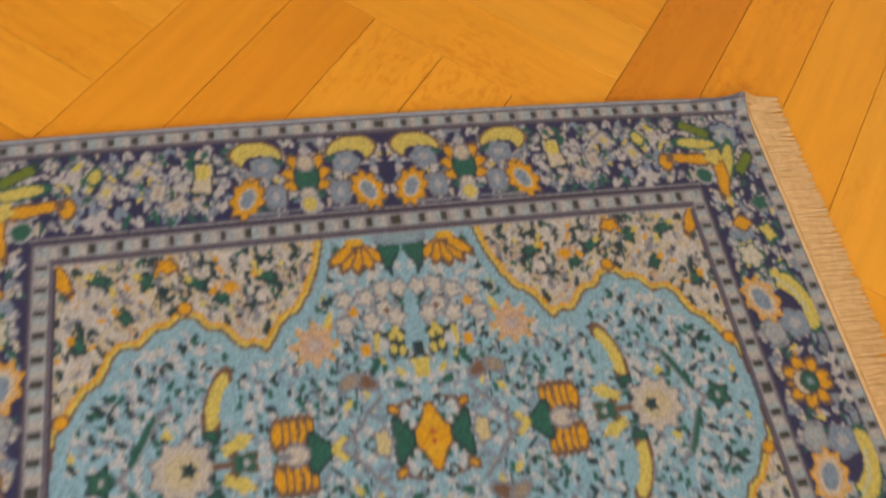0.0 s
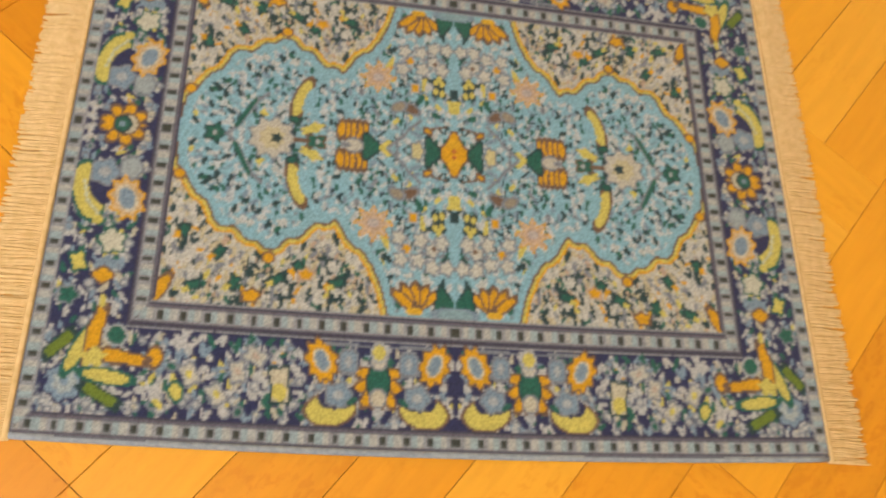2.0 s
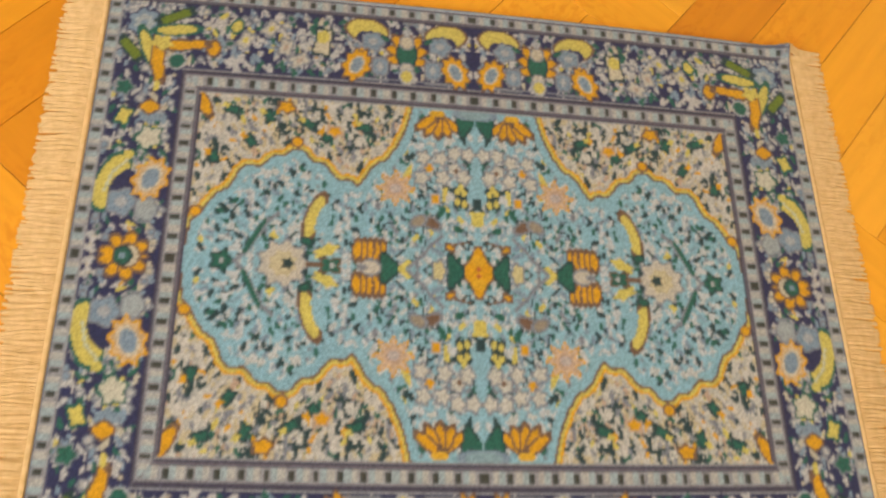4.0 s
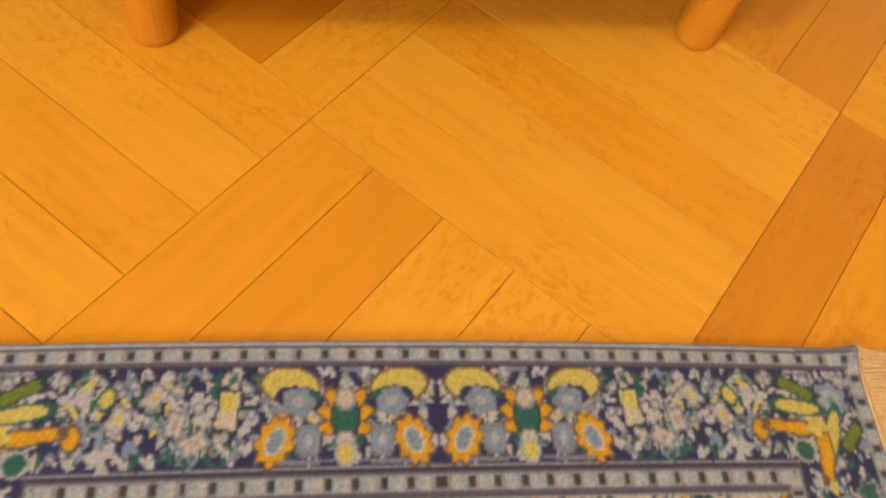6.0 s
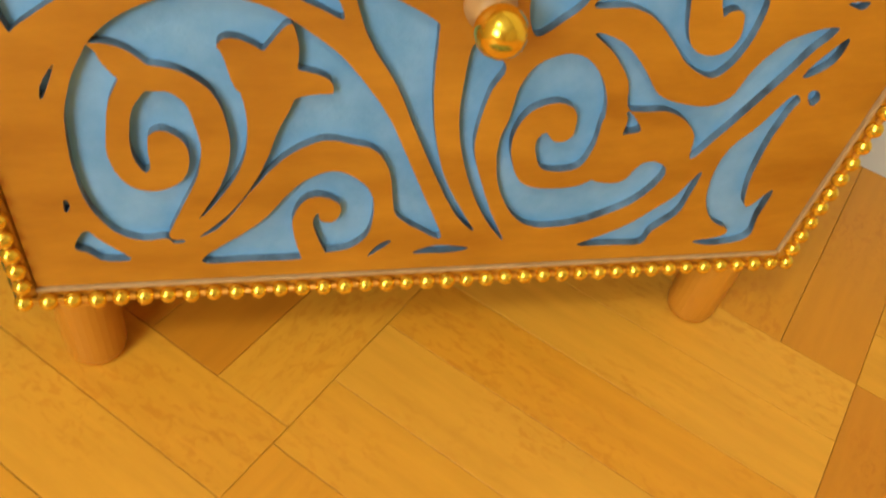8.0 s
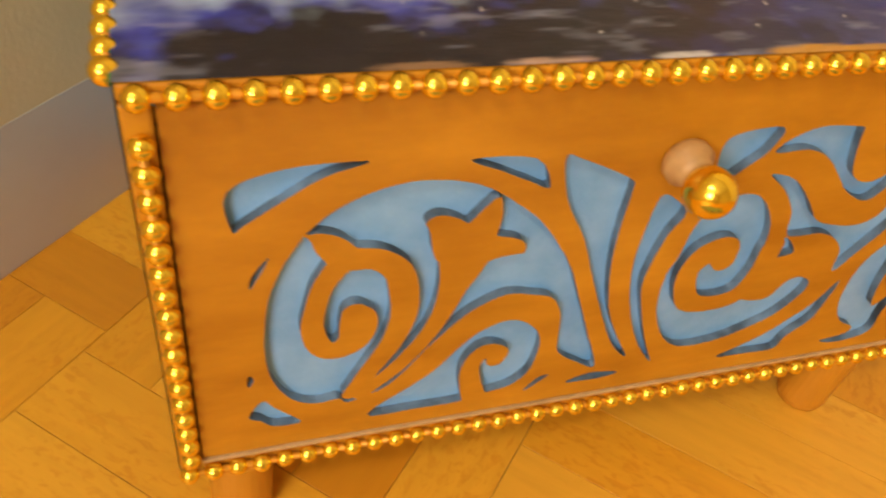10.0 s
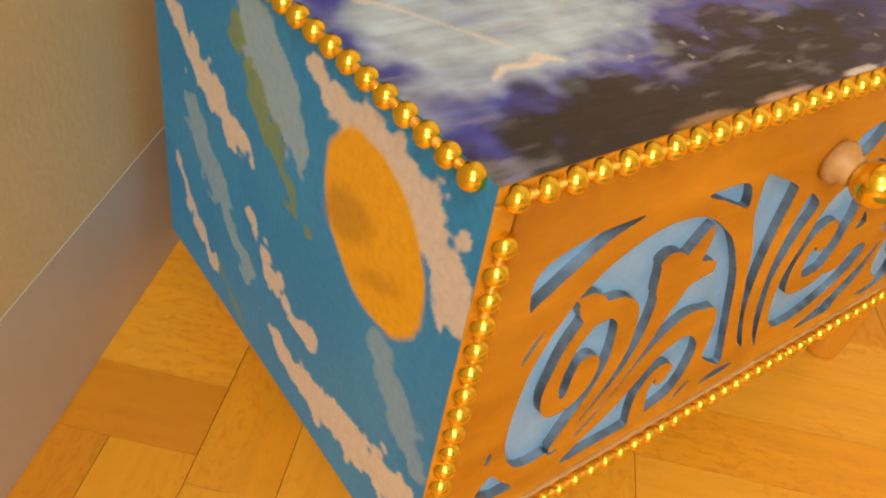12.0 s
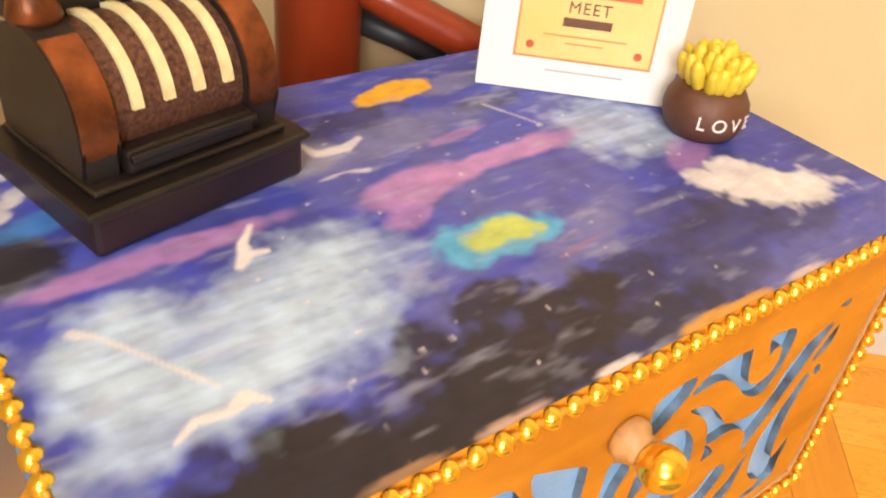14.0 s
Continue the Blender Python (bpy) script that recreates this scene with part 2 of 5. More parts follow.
def soft_noise(shape, cell, seed, octaves=3):
    """Smooth noise from 0 to 1 on a grid, cell rows a lump."""
    rng = np.random.default_rng(seed)
    total, weight = np.zeros(shape), 0.0
    for o in range(octaves):
        cy, cx = (max(cell[0] / 2**o, 1.0), max(cell[1] / 2**o, 1.0)) if isinstance(cell, tuple) else (max(cell / 2**o, 1.0),) * 2
        gy, gx = int(shape[0] / cy) + 3, int(shape[1] / cx) + 3
        g = rng.random((gy, gx))
        y, x = np.arange(shape[0]) / cy, np.arange(shape[1]) / cx
        iy, ix = y.astype(int), x.astype(int)
        fy, fx = y - iy, x - ix
        fy, fx = (fy * fy * (3 - 2 * fy))[:, None], (fx * fx * (3 - 2 * fx))[None]
        a = g[np.ix_(iy, ix)] * (1 - fx) + g[np.ix_(iy, ix + 1)] * fx
        b = g[np.ix_(iy + 1, ix)] * (1 - fx) + g[np.ix_(iy + 1, ix + 1)] * fx
        total += (a * (1 - fy) + b * fy) / 2**o
        weight += 1 / 2**o
    return total / weight


def sheet(name, colours, place, material, parent=None, thick=0.0):
    """A fine mesh with one colour a vertex. place(i, j) arrays give the three coordinates."""
    h, w = colours.shape[:2]
    jj, ii = np.meshgrid(np.arange(w), np.arange(h))
    co = np.stack(place(ii, jj), -1).reshape(-1, 3)
    q = (np.arange(h - 1)[:, None] * w + np.arange(w - 1)[None]).ravel()
    faces = np.stack([q, q + 1, q + w + 1, q + w], 1)
    me = bpy.data.meshes.new(name)
    me.vertices.add(len(co))
    me.vertices.foreach_set("co", co.ravel())
    me.loops.add(faces.size)
    me.loops.foreach_set("vertex_index", faces.ravel())
    me.polygons.add(len(faces))
    me.polygons.foreach_set("loop_start", np.arange(0, faces.size, 4))
    me.polygons.foreach_set("use_smooth", np.ones(len(faces), bool))
    me.update(calc_edges=True)
    layer = me.color_attributes.new("paint", "FLOAT_COLOR", "POINT")
    layer.data.foreach_set("color", np.concatenate([colours, np.ones((h, w, 1))], -1).ravel())
    me.materials.append(material)
    ob = new(name, me)
    ob.parent = parent
    return ob


# ---------------------------------------------------------------- the room
# The chest stands across a corner: its front lies along y = 0, the walls run at 45 degrees.
WALL_L, WALL_R = 0.290, 0.728          # y - x on the left wall, x + y on the right wall
CORNER = Vector(((WALL_R - WALL_L) / 2, (WALL_R + WALL_L) / 2, 0))
ROOM, HEIGHT = 3.4, 2.45
ALONG_L, ALONG_R = Vector((-1, -1, 0)).normalized(), Vector((1, -1, 0)).normalized()


def room_pose():
    """Local x runs along the right wall, local y back into the left one, from the far corner."""
    m = Matrix.Identity(4)
    m.col[0][:3], m.col[1][:3] = ALONG_R, -ALONG_L
    m.translation = CORNER
    return m


RP = room_pose()


def structure(name, bm, material, label):
    ob = link_mesh(name, bm, material)
    ob.matrix_world = RP
    return tagged(ob, label, name.split("_")[0], kind="structure")


T = 0.12
structure("wall_left", boxed(-T, 0, -ROOM, 0, 0, HEIGHT), PLASTER, "cream plastered wall behind the painted chest")
structure("wall_right", boxed(-T, ROOM + T, 0, T, 0, HEIGHT), PLASTER, "cream plastered wall beside the painted chest")
near = bmesh.new()
WX0, WX1, WZ0, WZ1 = 0.12, 1.22, 0.85, 2.10
box(near, -T, WX0, -ROOM - T, -ROOM, 0, HEIGHT)
box(near, WX1, ROOM + T, -ROOM - T, -ROOM, 0, HEIGHT)
box(near, WX0, WX1, -ROOM - T, -ROOM, 0, WZ0)
box(near, WX0, WX1, -ROOM - T, -ROOM, WZ1, HEIGHT)
structure("wall_near", near, PLASTER, "cream plastered wall with the daylight window")
structure("wall_far", boxed(ROOM, ROOM + T, -ROOM, 0, 0, HEIGHT), PLASTER, "plain cream plastered wall facing the corner")
structure("ceiling", boxed(-T, ROOM + T, -ROOM - T, T, HEIGHT, HEIGHT + 0.1), CEILING, "plain white painted ceiling")


def skirting(name, x0, x1, y0, y1, inward):
    bm = boxed(x0, x1, y0, y1, 0.0005, 0.101)
    return structure(name, bm, SKIRT, "white painted skirting board along the cream wall")


skirting("baseboard_left", 0, 0.0004, -ROOM, -0.0061, 1)
skirting("baseboard_right", 0, ROOM, -0.006, 0, 1)

window = new("window_1")
window.matrix_world = RP
tagged(window, "white painted two-light window letting in daylight", "window", kind="structure")
wf = bmesh.new()
for x0, x1, z0, z1 in ((WX0, WX0 + 0.05, WZ0, WZ1), (WX1 - 0.05, WX1, WZ0, WZ1), (WX0 + 0.05, WX1 - 0.05, WZ0, WZ0 + 0.05), (WX0 + 0.05, WX1 - 0.05, WZ1 - 0.05, WZ1), ((WX0 + WX1) / 2 - 0.03, (WX0 + WX1) / 2 + 0.03, WZ0 + 0.05, WZ1 - 0.05)):
    box(wf, x0, x1, -ROOM - 0.09, -ROOM - 0.04, z0, z1)
part("window_frame", wf, SKIRT, window)
part("window_sill", boxed(WX0 - 0.03, WX1 + 0.03, -ROOM + 0.0005, -ROOM + 0.06, WZ0 - 0.03, WZ0 - 0.002, bevel=0.004), SKIRT, window)
for x0, x1 in ((WX0 + 0.05, (WX0 + WX1) / 2 - 0.03), ((WX0 + WX1) / 2 + 0.03, WX1 - 0.05)):
    pane = part("pane", boxed(x0, x1, -ROOM - 0.068, -ROOM - 0.064, WZ0 + 0.05, WZ1 - 0.05), GLASS, window)
    pane.visible_shadow = False
day = bpy.data.lights.new("daylight", "AREA")
day.shape, day.size, day.size_y, day.energy, day.color = "RECTANGLE", WX1 - WX0 - 0.1, WZ1 - WZ0 - 0.1, WINDOW_POWER, (1.0, 0.97, 0.92)
day_light = new("daylight", day)
day_light.matrix_world = RP @ Matrix.Translation(((WX0 + WX1) / 2, -ROOM - 0.02, (WZ0 + WZ1) / 2)) @ Matrix.Rotation(radians(90), 4, "X")

lamp = thing("ceiling_lamp", LAMP_AT, "round opal glass ceiling lamp, switched on", "lamp")
part("base_plate", lathe([(0.14, 0.105), (0.14, 0.15)], 40), SKIRT, lamp, "white round base plate")
part("rod", lathe([(0.012, 0.02), (0.012, 0.11)], 12), SKIRT, lamp)
part("shade", lathe([(0.10, -0.012), (0.26, -0.008), (0.275, 0.01), (0.26, 0.025), (0.02, 0.035)], 48), OPAL, lamp, "glowing opal glass shade", smooth=True)

# ---------------------------------------------------------------- the rug
RUG_AT, RUG_TURN = (0.1572, -0.3925), -4.12
RUG_A, RUG_B = 231.0, 188.0            # half length and half width, mm
KNOT = 1.1


def rug_quarter():
    """The pattern of one quarter, in mm from the rug's centre; the rest is its mirror image."""
    na, nb = int(RUG_A / KNOT) + 1, int(RUG_B / KNOT) + 1
    A, B = np.meshgrid(np.arange(na) * KNOT, np.arange(nb) * KNOT)
    img = np.zeros((nb, na, 3))
    rng = np.random.default_rng(11)
    NAVY, IVORY_, GREY, PALE = (0.026, 0.034, 0.13), (0.49, 0.52, 0.57), (0.23, 0.27, 0.37), (0.42, 0.47, 0.58)
    GREEN, DGREEN, ORANGE_, YELLOW, SKY, STEEL, PINK, BROWN = (0.02, 0.14, 0.12), (0.02, 0.06, 0.08), (0.74, 0.40, 0.008), (0.66, 0.60, 0.16), (0.27, 0.52, 0.74), (0.23, 0.34, 0.52), (0.52, 0.40, 0.34), (0.19, 0.12, 0.09)

    def put(mask, c):
        img[mask] = c

    def leaf(ca, cb, ra, rb, turn, c, edge=None, lobes=0, depth=0.0):
        r = max(ra, rb) + 3
        sl = (slice(max(int((cb - r) / KNOT), 0), max(int((cb + r) / KNOT) + 2, 0)), slice(max(int((ca - r) / KNOT), 0), max(int((ca + r) / KNOT) + 2, 0)))
        a, b = A[sl] - ca, B[sl] - cb
        if a.size == 0:
            return
        co, si = math.cos(turn), math.sin(turn)
        p, q = (a * co + b * si) / ra, (b * co - a * si) / rb
        d = np.hypot(p, q)
        if lobes:
            d = d * (1 + depth * np.cos(lobes * np.arctan2(q, p)))
        if edge is not None:
            img[sl][d < 1 + 1.3 / min(ra, rb)] = edge
        img[sl][d < 1] = c

    def line(pts, width, c):
        for (a0, b0), (a1, b1) in zip(pts, pts[1:]):
            n = int(math.hypot(a1 - a0, b1 - b0) / 1.0) + 1
            for k in range(n + 1):
                leaf(a0 + (a1 - a0) * k / n, b0 + (b1 - b0) * k / n, width, width, 0, c)

    def crescent(ca, cb, ra, rb, turn, c, edge, cut, shift):
        leaf(ca, cb, ra, rb, turn, c, edge)
        leaf(ca + shift[0], cb + shift[1], ra * 0.9, rb * 0.75, turn, cut)

    # field
    put(A >= 0, IVORY_)
    # medallion: half height at each place along the length
    knots_a = np.array([0, 39, 41, 44, 49, 60, 66, 73, 82, 94, 105, 113, 120, 131, 142, 147, 151, 159, 166, 168, 169])
    knots_b = np.array([112, 112, 104, 92, 78, 68, 60, 52, 54, 63, 71, 73, 68, 62, 58, 48, 42, 35, 23, 10, 0])
    edge_b = np.interp(A, knots_a, knots_b) + 1.6 * np.sin(A * 0.42)
    inside = (B < edge_b) & (A < 169)
    rings = []
    for c, off in ((ORANGE_, 4.8), (YELLOW, 3.2), (BROWN, 1.5)):
        grown = np.zeros_like(inside)
        for k in range(12):
            aa, bb = A + off * math.cos(k * math.pi / 6), np.abs(B + off * math.sin(k * math.pi / 6))
            grown |= (bb < np.interp(np.abs(aa), knots_a, knots_b) + 1.6 * np.sin(np.abs(aa) * 0.42)) & (np.abs(aa) < 169)
        rings.append((grown & ~inside, c))
    margin = np.zeros_like(inside)
    for k in range(12):
        aa, bb = A + 5.0 * math.cos(k * math.pi / 6), np.abs(B + 5.0 * math.sin(k * math.pi / 6))
        margin |= ~((bb < np.interp(np.abs(aa), knots_a, knots_b)) & (np.abs(aa) < 169))
    put(inside, SKY)
        # scattered sprigs: in the field, in the medallion
    for _ in range(2600):
        a, b = rng.uniform(2, 169), rng.uniform(2, 109)
        inner = b < np.interp(a, knots_a, knots_b) - 5
        outer = b > np.interp(a, knots_a, knots_b) + 6
        t, s = rng.normal(1.35, 0.55), rng.uniform(0.6, 1.2)
        k = rng.random()
        if inner and rng.random() < 0.5:
            c = (0.55, 0.62, 0.74) if k < 0.48 else SKY if k < 0.58 else STEEL if k < 0.68 else DGREEN if k < 0.80 else GREEN if k < 0.94 else YELLOW if k < 0.96 else GREY
            leaf(a, b, 2.7 * s, 1.4 * s, t, c)
        elif outer:
            c = DGREEN if k < 0.22 else GREEN if k < 0.27 else GREY if k < 0.38 else (0.60, 0.62, 0.66) if k < 0.70 else (0.56, 0.52, 0.40) if k < 0.90 else ORANGE_ if k < 0.92 else YELLOW if k < 0.95 else PINK
            leaf(a, b, 3.3 * s, 1.35 * s, t, c)
    put(inside & margin, SKY)
    for mask, c in rings:
        put(mask, c)
    for a, b, t in ((150, 99, 0.3), (128, 96, 1.2), (104, 92, 0.5), (138, 78, 1.0), (92, 84, 2.2), (70, 92, 0.3), (158, 66, 1.4)):
        leaf(a, b, 3.6, 2.2, t, GREEN, DGREEN, 4, 0.2)
        leaf(a + 4, b + 3, 2.4, 1.8, t, YELLOW if b > 90 else ORANGE_, None, 4, 0.2)
    leaf(118, 103, 4.5, 3.5, 0.2, ORANGE_, BROWN, 5, 0.12)
    leaf(88, 88, 3.6, 3.0, 0.2, ORANGE_, PINK, 5, 0.12)
    leaf(168, 103, 3.4, 9.5, -0.5, ORANGE_, BROWN)
    for a, b in ((110, 79), (165, 30)):
        leaf(a, b, 2.8, 2.8, 0, ORANGE_, BROWN)
    for _ in range(120):
        a, b = rng.uniform(2, 160), rng.uniform(0, 74)
        if b < np.interp(a, knots_a, knots_b) - 8:
            line([(a, b), (a + rng.uniform(-5, 5), b + rng.uniform(-5, 5))], 0.7, DGREEN if rng.random() < 0.6 else STEEL)
    # medallion flowers
    leaf(114, 0, 12.5, 12.5, 0, (0.56, 0.56, 0.56), GREY, 9, 0.13)
    leaf(114, 0, 7.5, 7.5, 0, (0.58, 0.55, 0.40), None, 8, 0.1)
    leaf(111, 0, 3.4, 3.4, 0, DGREEN, None, 5, 0.2)
    line([(100, 0), (91, 0)], 1.5, BROWN)
    leaf(87, 0, 5, 4, 0, GREEN, BROWN, 4, 0.25)
    leaf(86, 0, 1.6, 1.6, 0, PALE)
    leaf(90, 9, 7, 3, -0.4, YELLOW, None, 5, 0.2)
    leaf(148, 0, 5.0, 5.0, 0, GREEN, DGREEN, 5, 0.25)
    leaf(148, 0, 1.4, 1.4, 0, PALE)
    line([(141, 0), (134, 7), (129, 17), (124, 26), (118, 31)], 1.4, GREY)
    line([(136, 6), (130, 18), (126, 25)], 1.5, GREEN)
    for a, b, t in ((140, 16, 0.5), (136, 30, 1.2), (126, 44, 0.7), (144, 28, 1.5), (152, 20, 1.3), (118, 50, 0.9), (132, 50, 1.4), (150, 34, 0.4), (108, 44, 0.6), (112, 58, 1.1)):
        leaf(a, b, 3.2, 1.5, t, DGREEN)
    for a, b in ((122, 58), (116, 54), (128, 57), (104, 56), (110, 22), (104, 24)):
        leaf(a, b, 2.8, 2.2, 0.4, (0.55, 0.60, 0.68), None, 4, 0.2)
    crescent(97.5, 30, 4.4, 14, 0.3, YELLOW, BROWN, SKY, (-5.5, -1))
    leaf(101, 14, 2.6, 1.8, 0.4, GREEN, DGREEN)
    for k in range(5):
        leaf(57.5 + 3.6 * k, 10.5, 2.0, 5.2, 0.06, ORANGE_, BROWN)
    leaf(54, 0, 4.8, 7.5, 0, GREEN, DGREEN, 3, 0.2)
    leaf(64, 0, 5.0, 4.4, 0, (0.58, 0.58, 0.58), GREY)
    leaf(69, 0, 3.2, 2.0, 0, GREY)
    line([(46, 0), (42, 4)], 1.8, YELLOW)
    line([(46, 0), (43, -3)], 1.8, YELLOW)
    line([(42, 1), (34, 9), (27, 17), (22, 22)], 1.2, GREY)
    leaf(0, 0, 7.5, 13, 0, ORANGE_, BROWN, 4, -0.18)
    leaf(0, 7, 4.2, 3.6, 0, (0.74, 0.44, 0.02))
    leaf(0, 2.2, 1.5, 1.5, 0, (0.45, 0.10, 0.05))
    leaf(15, 0, 4.2, 8.5, 0, GREEN, DGREEN, 3, 0.2)
    leaf(24, 0, 3.4, 5.5, 0, (0.62, 0.58, 0.34), GREY, 5, 0.15)
    line([(6, 19), (14, 17), (20, 13)], 0.9, BROWN)
    leaf(17, 15, 2.2, 1.4, 0.6, ORANGE_, BROWN)
    leaf(28, 30, 5.0, 3.0, 0.5, BROWN, GREY)
    leaf(36, 31, 4.4, 2.8, -0.5, (0.33, 0.30, 0.26), GREY)
    leaf(12, 27, 3.4, 2.2, 0.4, GREEN)
    leaf(22, 38, 2.2, 4.2, 0.3, GREEN)
    leaf(0, 34, 4.2, 4.6, 0, YELLOW, None, 3, 0.2)
    leaf(0, 44, 3.6, 3.6, 0, DGREEN, None, 3, 0.2)
    leaf(10, 48, 4.8, 8.0, 0, DGREEN, None, 4, 0.2)
    for a, b in ((8, 44), (12, 45), (8, 51), (12, 52), (10, 55)):
        leaf(a, b, 1.7, 2.4, 0.2, YELLOW)
    leaf(20, 50, 1.5, 5.5, 0.1, YELLOW)
    leaf(26, 46, 2.6, 2.8, 0, ORANGE_, PALE, 4, 0.15)
    leaf(43, 62, 2.0, 7.0, 0.35, YELLOW)
    leaf(50, 52, 8.0, 8.0, 0.4, (0.60, 0.46, 0.36), ORANGE_, 8, 0.28)
    leaf(50, 52, 3.4, 3.0, 0, (0.50, 0.48, 0.55), PINK)
    leaf(30, 67, 3.0, 2.6, 0, ORANGE_, PALE, 5, 0.15)
    for a, b in ((14, 67), (8, 62), (22, 74), (21, 61), (33, 74), (34, 60), (5, 78), (14, 78)):
        leaf(a, b, 3.4, 3.8, 0, (0.58, 0.60, 0.62), GREY, 5, 0.2)
    leaf(13, 66, 1.5, 1.5, 0, BROWN)
    for a, b in ((28, 84), (17, 87), (33, 92)):
        leaf(a, b, 2.4, 1.8, 0.6, (0.55, 0.60, 0.66), None, 4, 0.2)
    for k, t in enumerate((-0.9, -0.45, 0.0, 0.45, 0.9)):
        leaf(24 + 9 * math.sin(t), 103 - 6 * math.cos(t), 2.6, 7.0, t, ORANGE_, BROWN)
    leaf(24, 106, 5.0, 2.6, 0, (0.74, 0.46, 0.03))
    leaf(8, 98, 3.4, 6.5, -0.2, GREEN, DGREEN, 3, 0.2)
    leaf(3, 101, 3.0, 3.4, 0, GREEN)
    leaf(0, 107, 11, 3.2, 0, (0.26, 0.42, 0.56), STEEL)
    # inner band of checks and its lines
    def checks(mask, along, across, mid, period):
        put(mask, (0.31, 0.34, 0.43))
        ph = np.mod(along, period)
        off = np.abs(across - mid)
        put(mask & (ph < period * 0.24) & (off < 2.6), (0.05, 0.06, 0.06))
        put(mask & (ph > period * 0.36) & (ph < period * 0.66) & (off < 3.4), (0.48, 0.50, 0.55))
        put(mask & (ph > period * 0.66) & (ph < period * 0.94) & (off < 3.4), (0.36, 0.48, 0.60))
        put(mask & (np.abs(off - 4.6) < 0.8), (0.13, 0.13, 0.20))
        put(mask & (np.abs(off - 6.4) < 0.7), (0.05, 0.05, 0.11))
    checks((B > 109) & (B < 126) & (A < 182) & ((B - 109) > (A - 170) * 1.4), A, B, 117.5, 12.6)
    checks((A > 169) & (A < 182) & (B < 126) & ((B - 109) <= (A - 170) * 1.4), B, A, 175.8, 12)
    # main border
    border = ((B >= 126) | (A >= 182))
    put(border, NAVY)
    for _ in range(980):
        if rng.random() < 0.62:
            a, b = rng.uniform(2, 221), rng.uniform(128, 174)
        else:
            a, b = rng.uniform(184, 221), rng.uniform(2, 174)
        k, t, s = rng.random(), rng.normal(1.4, 0.6), rng.uniform(0.55, 1.15)
        c = (0.52, 0.55, 0.64) if k < 0.46 else (0.54, 0.53, 0.48) if k < 0.56 else STEEL if k < 0.70 else GREEN if k < 0.84 else NAVY if k < 0.94 else YELLOW if k < 0.985 else ORANGE_
        leaf(a, b, 3.6 * s, 1.5 * s, t, c)
        if rng.random() < 0.22:
            leaf(a + 3 * math.cos(t), b + 3 * math.sin(t), 1.9 * s, 1.7 * s, t, c, GREY)
    # paired wings and flowers of the long border
    ca = 44
    for k in range(7):
        t = -2.2 + k * 0.73
        leaf(ca + 8.5 * math.sin(t), 150 + 10.5 * math.cos(t), 2.6, 5.2, -t * 0.7, ORANGE_, BROWN)
    leaf(ca, 149, 5.8, 9.5, 0, GREEN, DGREEN)
    leaf(ca, 158, 4.0, 4.6, 0, (0.58, 0.56, 0.50), GREY)
    leaf(ca, 166, 2.4, 3.0, 0, PALE)
    leaf(ca, 138, 3.6, 3.6, 0, (0.58, 0.58, 0.58), GREY)
    leaf(ca, 132, 3.4, 4.6, 0, YELLOW, PALE)
    for s in (-1, 1):
        crescent(ca + s * 26, 165, 13, 8.5, s * 0.15, YELLOW, BROWN, NAVY, (-s * 4.5, -6.5))
        leaf(ca + s * 22, 157, 6.5, 6, 0, STEEL, GREY, 5, 0.1)
        leaf(ca + s * 22, 157, 3, 2.6, 0, PALE)
        leaf(ca + s * 14, 160, 3.4, 1.6, s * 0.6, GREEN)
        leaf(ca + s * 32, 138, 7.5, 11, s * 0.35, ORANGE_, BROWN, 9, 0.12)
        leaf(ca + s * 32, 138, 4.4, 7.2, s * 0.35, (0.62, 0.60, 0.52))
        leaf(ca + s * 32, 138, 3.2, 5.6, s * 0.35, STEEL)
        leaf(ca + s * 17, 138, 4.4, 6.5, 0, STEEL, GREY, 4, 0.1)
        leaf(ca + s * 17, 138, 1.8, 3.4, 0, PALE)
        line([(ca + s * 6, 129), (ca + s * 17, 128), (ca + s * 30, 128)], 0.9, GREY)
    leaf(98, 153, 5, 9.5, 0.1, (0.60, 0.58, 0.50), DGREEN, 4, 0.2)
    leaf(98, 157, 4, 5, 0.2, YELLOW)
    for a, b, t in ((121, 147, 0.2), (131, 160, 0.6), (112, 138, 1.1), (146, 150, 0.5)):
        leaf(a, b, 3.8, 5.6, t, (0.54, 0.55, 0.56), GREY, 4, 0.2)
        leaf(a, b, 1.6, 2.4, t, YELLOW if a > 125 else (0.50, 0.42, 0.40))
    leaf(152, 160, 3.0, 4.5, 0.3, YELLOW, GREEN)
    leaf(165, 143, 7, 6, 0, STEEL, None, 6, 0.15)
    leaf(165, 142, 3.4, 5.0, 0, ORANGE_, BROWN)
    # corner flower
    leaf(208, 158, 9, 10, 0, STEEL, NAVY, 7, 0.1)
    leaf(208, 158, 5.5, 6, 0, (0.42, 0.50, 0.60), None, 7, 0.1)
    leaf(208, 158, 2.2, 2.4, 0, STEEL)
    leaf(214, 138, 3.0, 9, -0.7, (0.16, 0.24, 0.03), DGREEN, 4, 0.15)
    leaf(190, 164, 10, 3.0, -0.5, (0.16, 0.24, 0.03), DGREEN, 4, 0.15)
    leaf(204, 140, 3.2, 13, -0.35, YELLOW, GREEN)
    leaf(188, 154, 12, 3.4, -0.12, YELLOW, GREEN)
    leaf(197, 130, 3.2, 15, -0.12, ORANGE_, BROWN, 5, -0.12)
    leaf(183, 143, 13, 3.2, -0.12, ORANGE_, BROWN, 5, -0.12)
    leaf(196, 144, 6, 5, 0.3, YELLOW, None, 5, 0.2)
    leaf(186, 131, 4.5, 5.0, 0.4, GREEN, PALE)
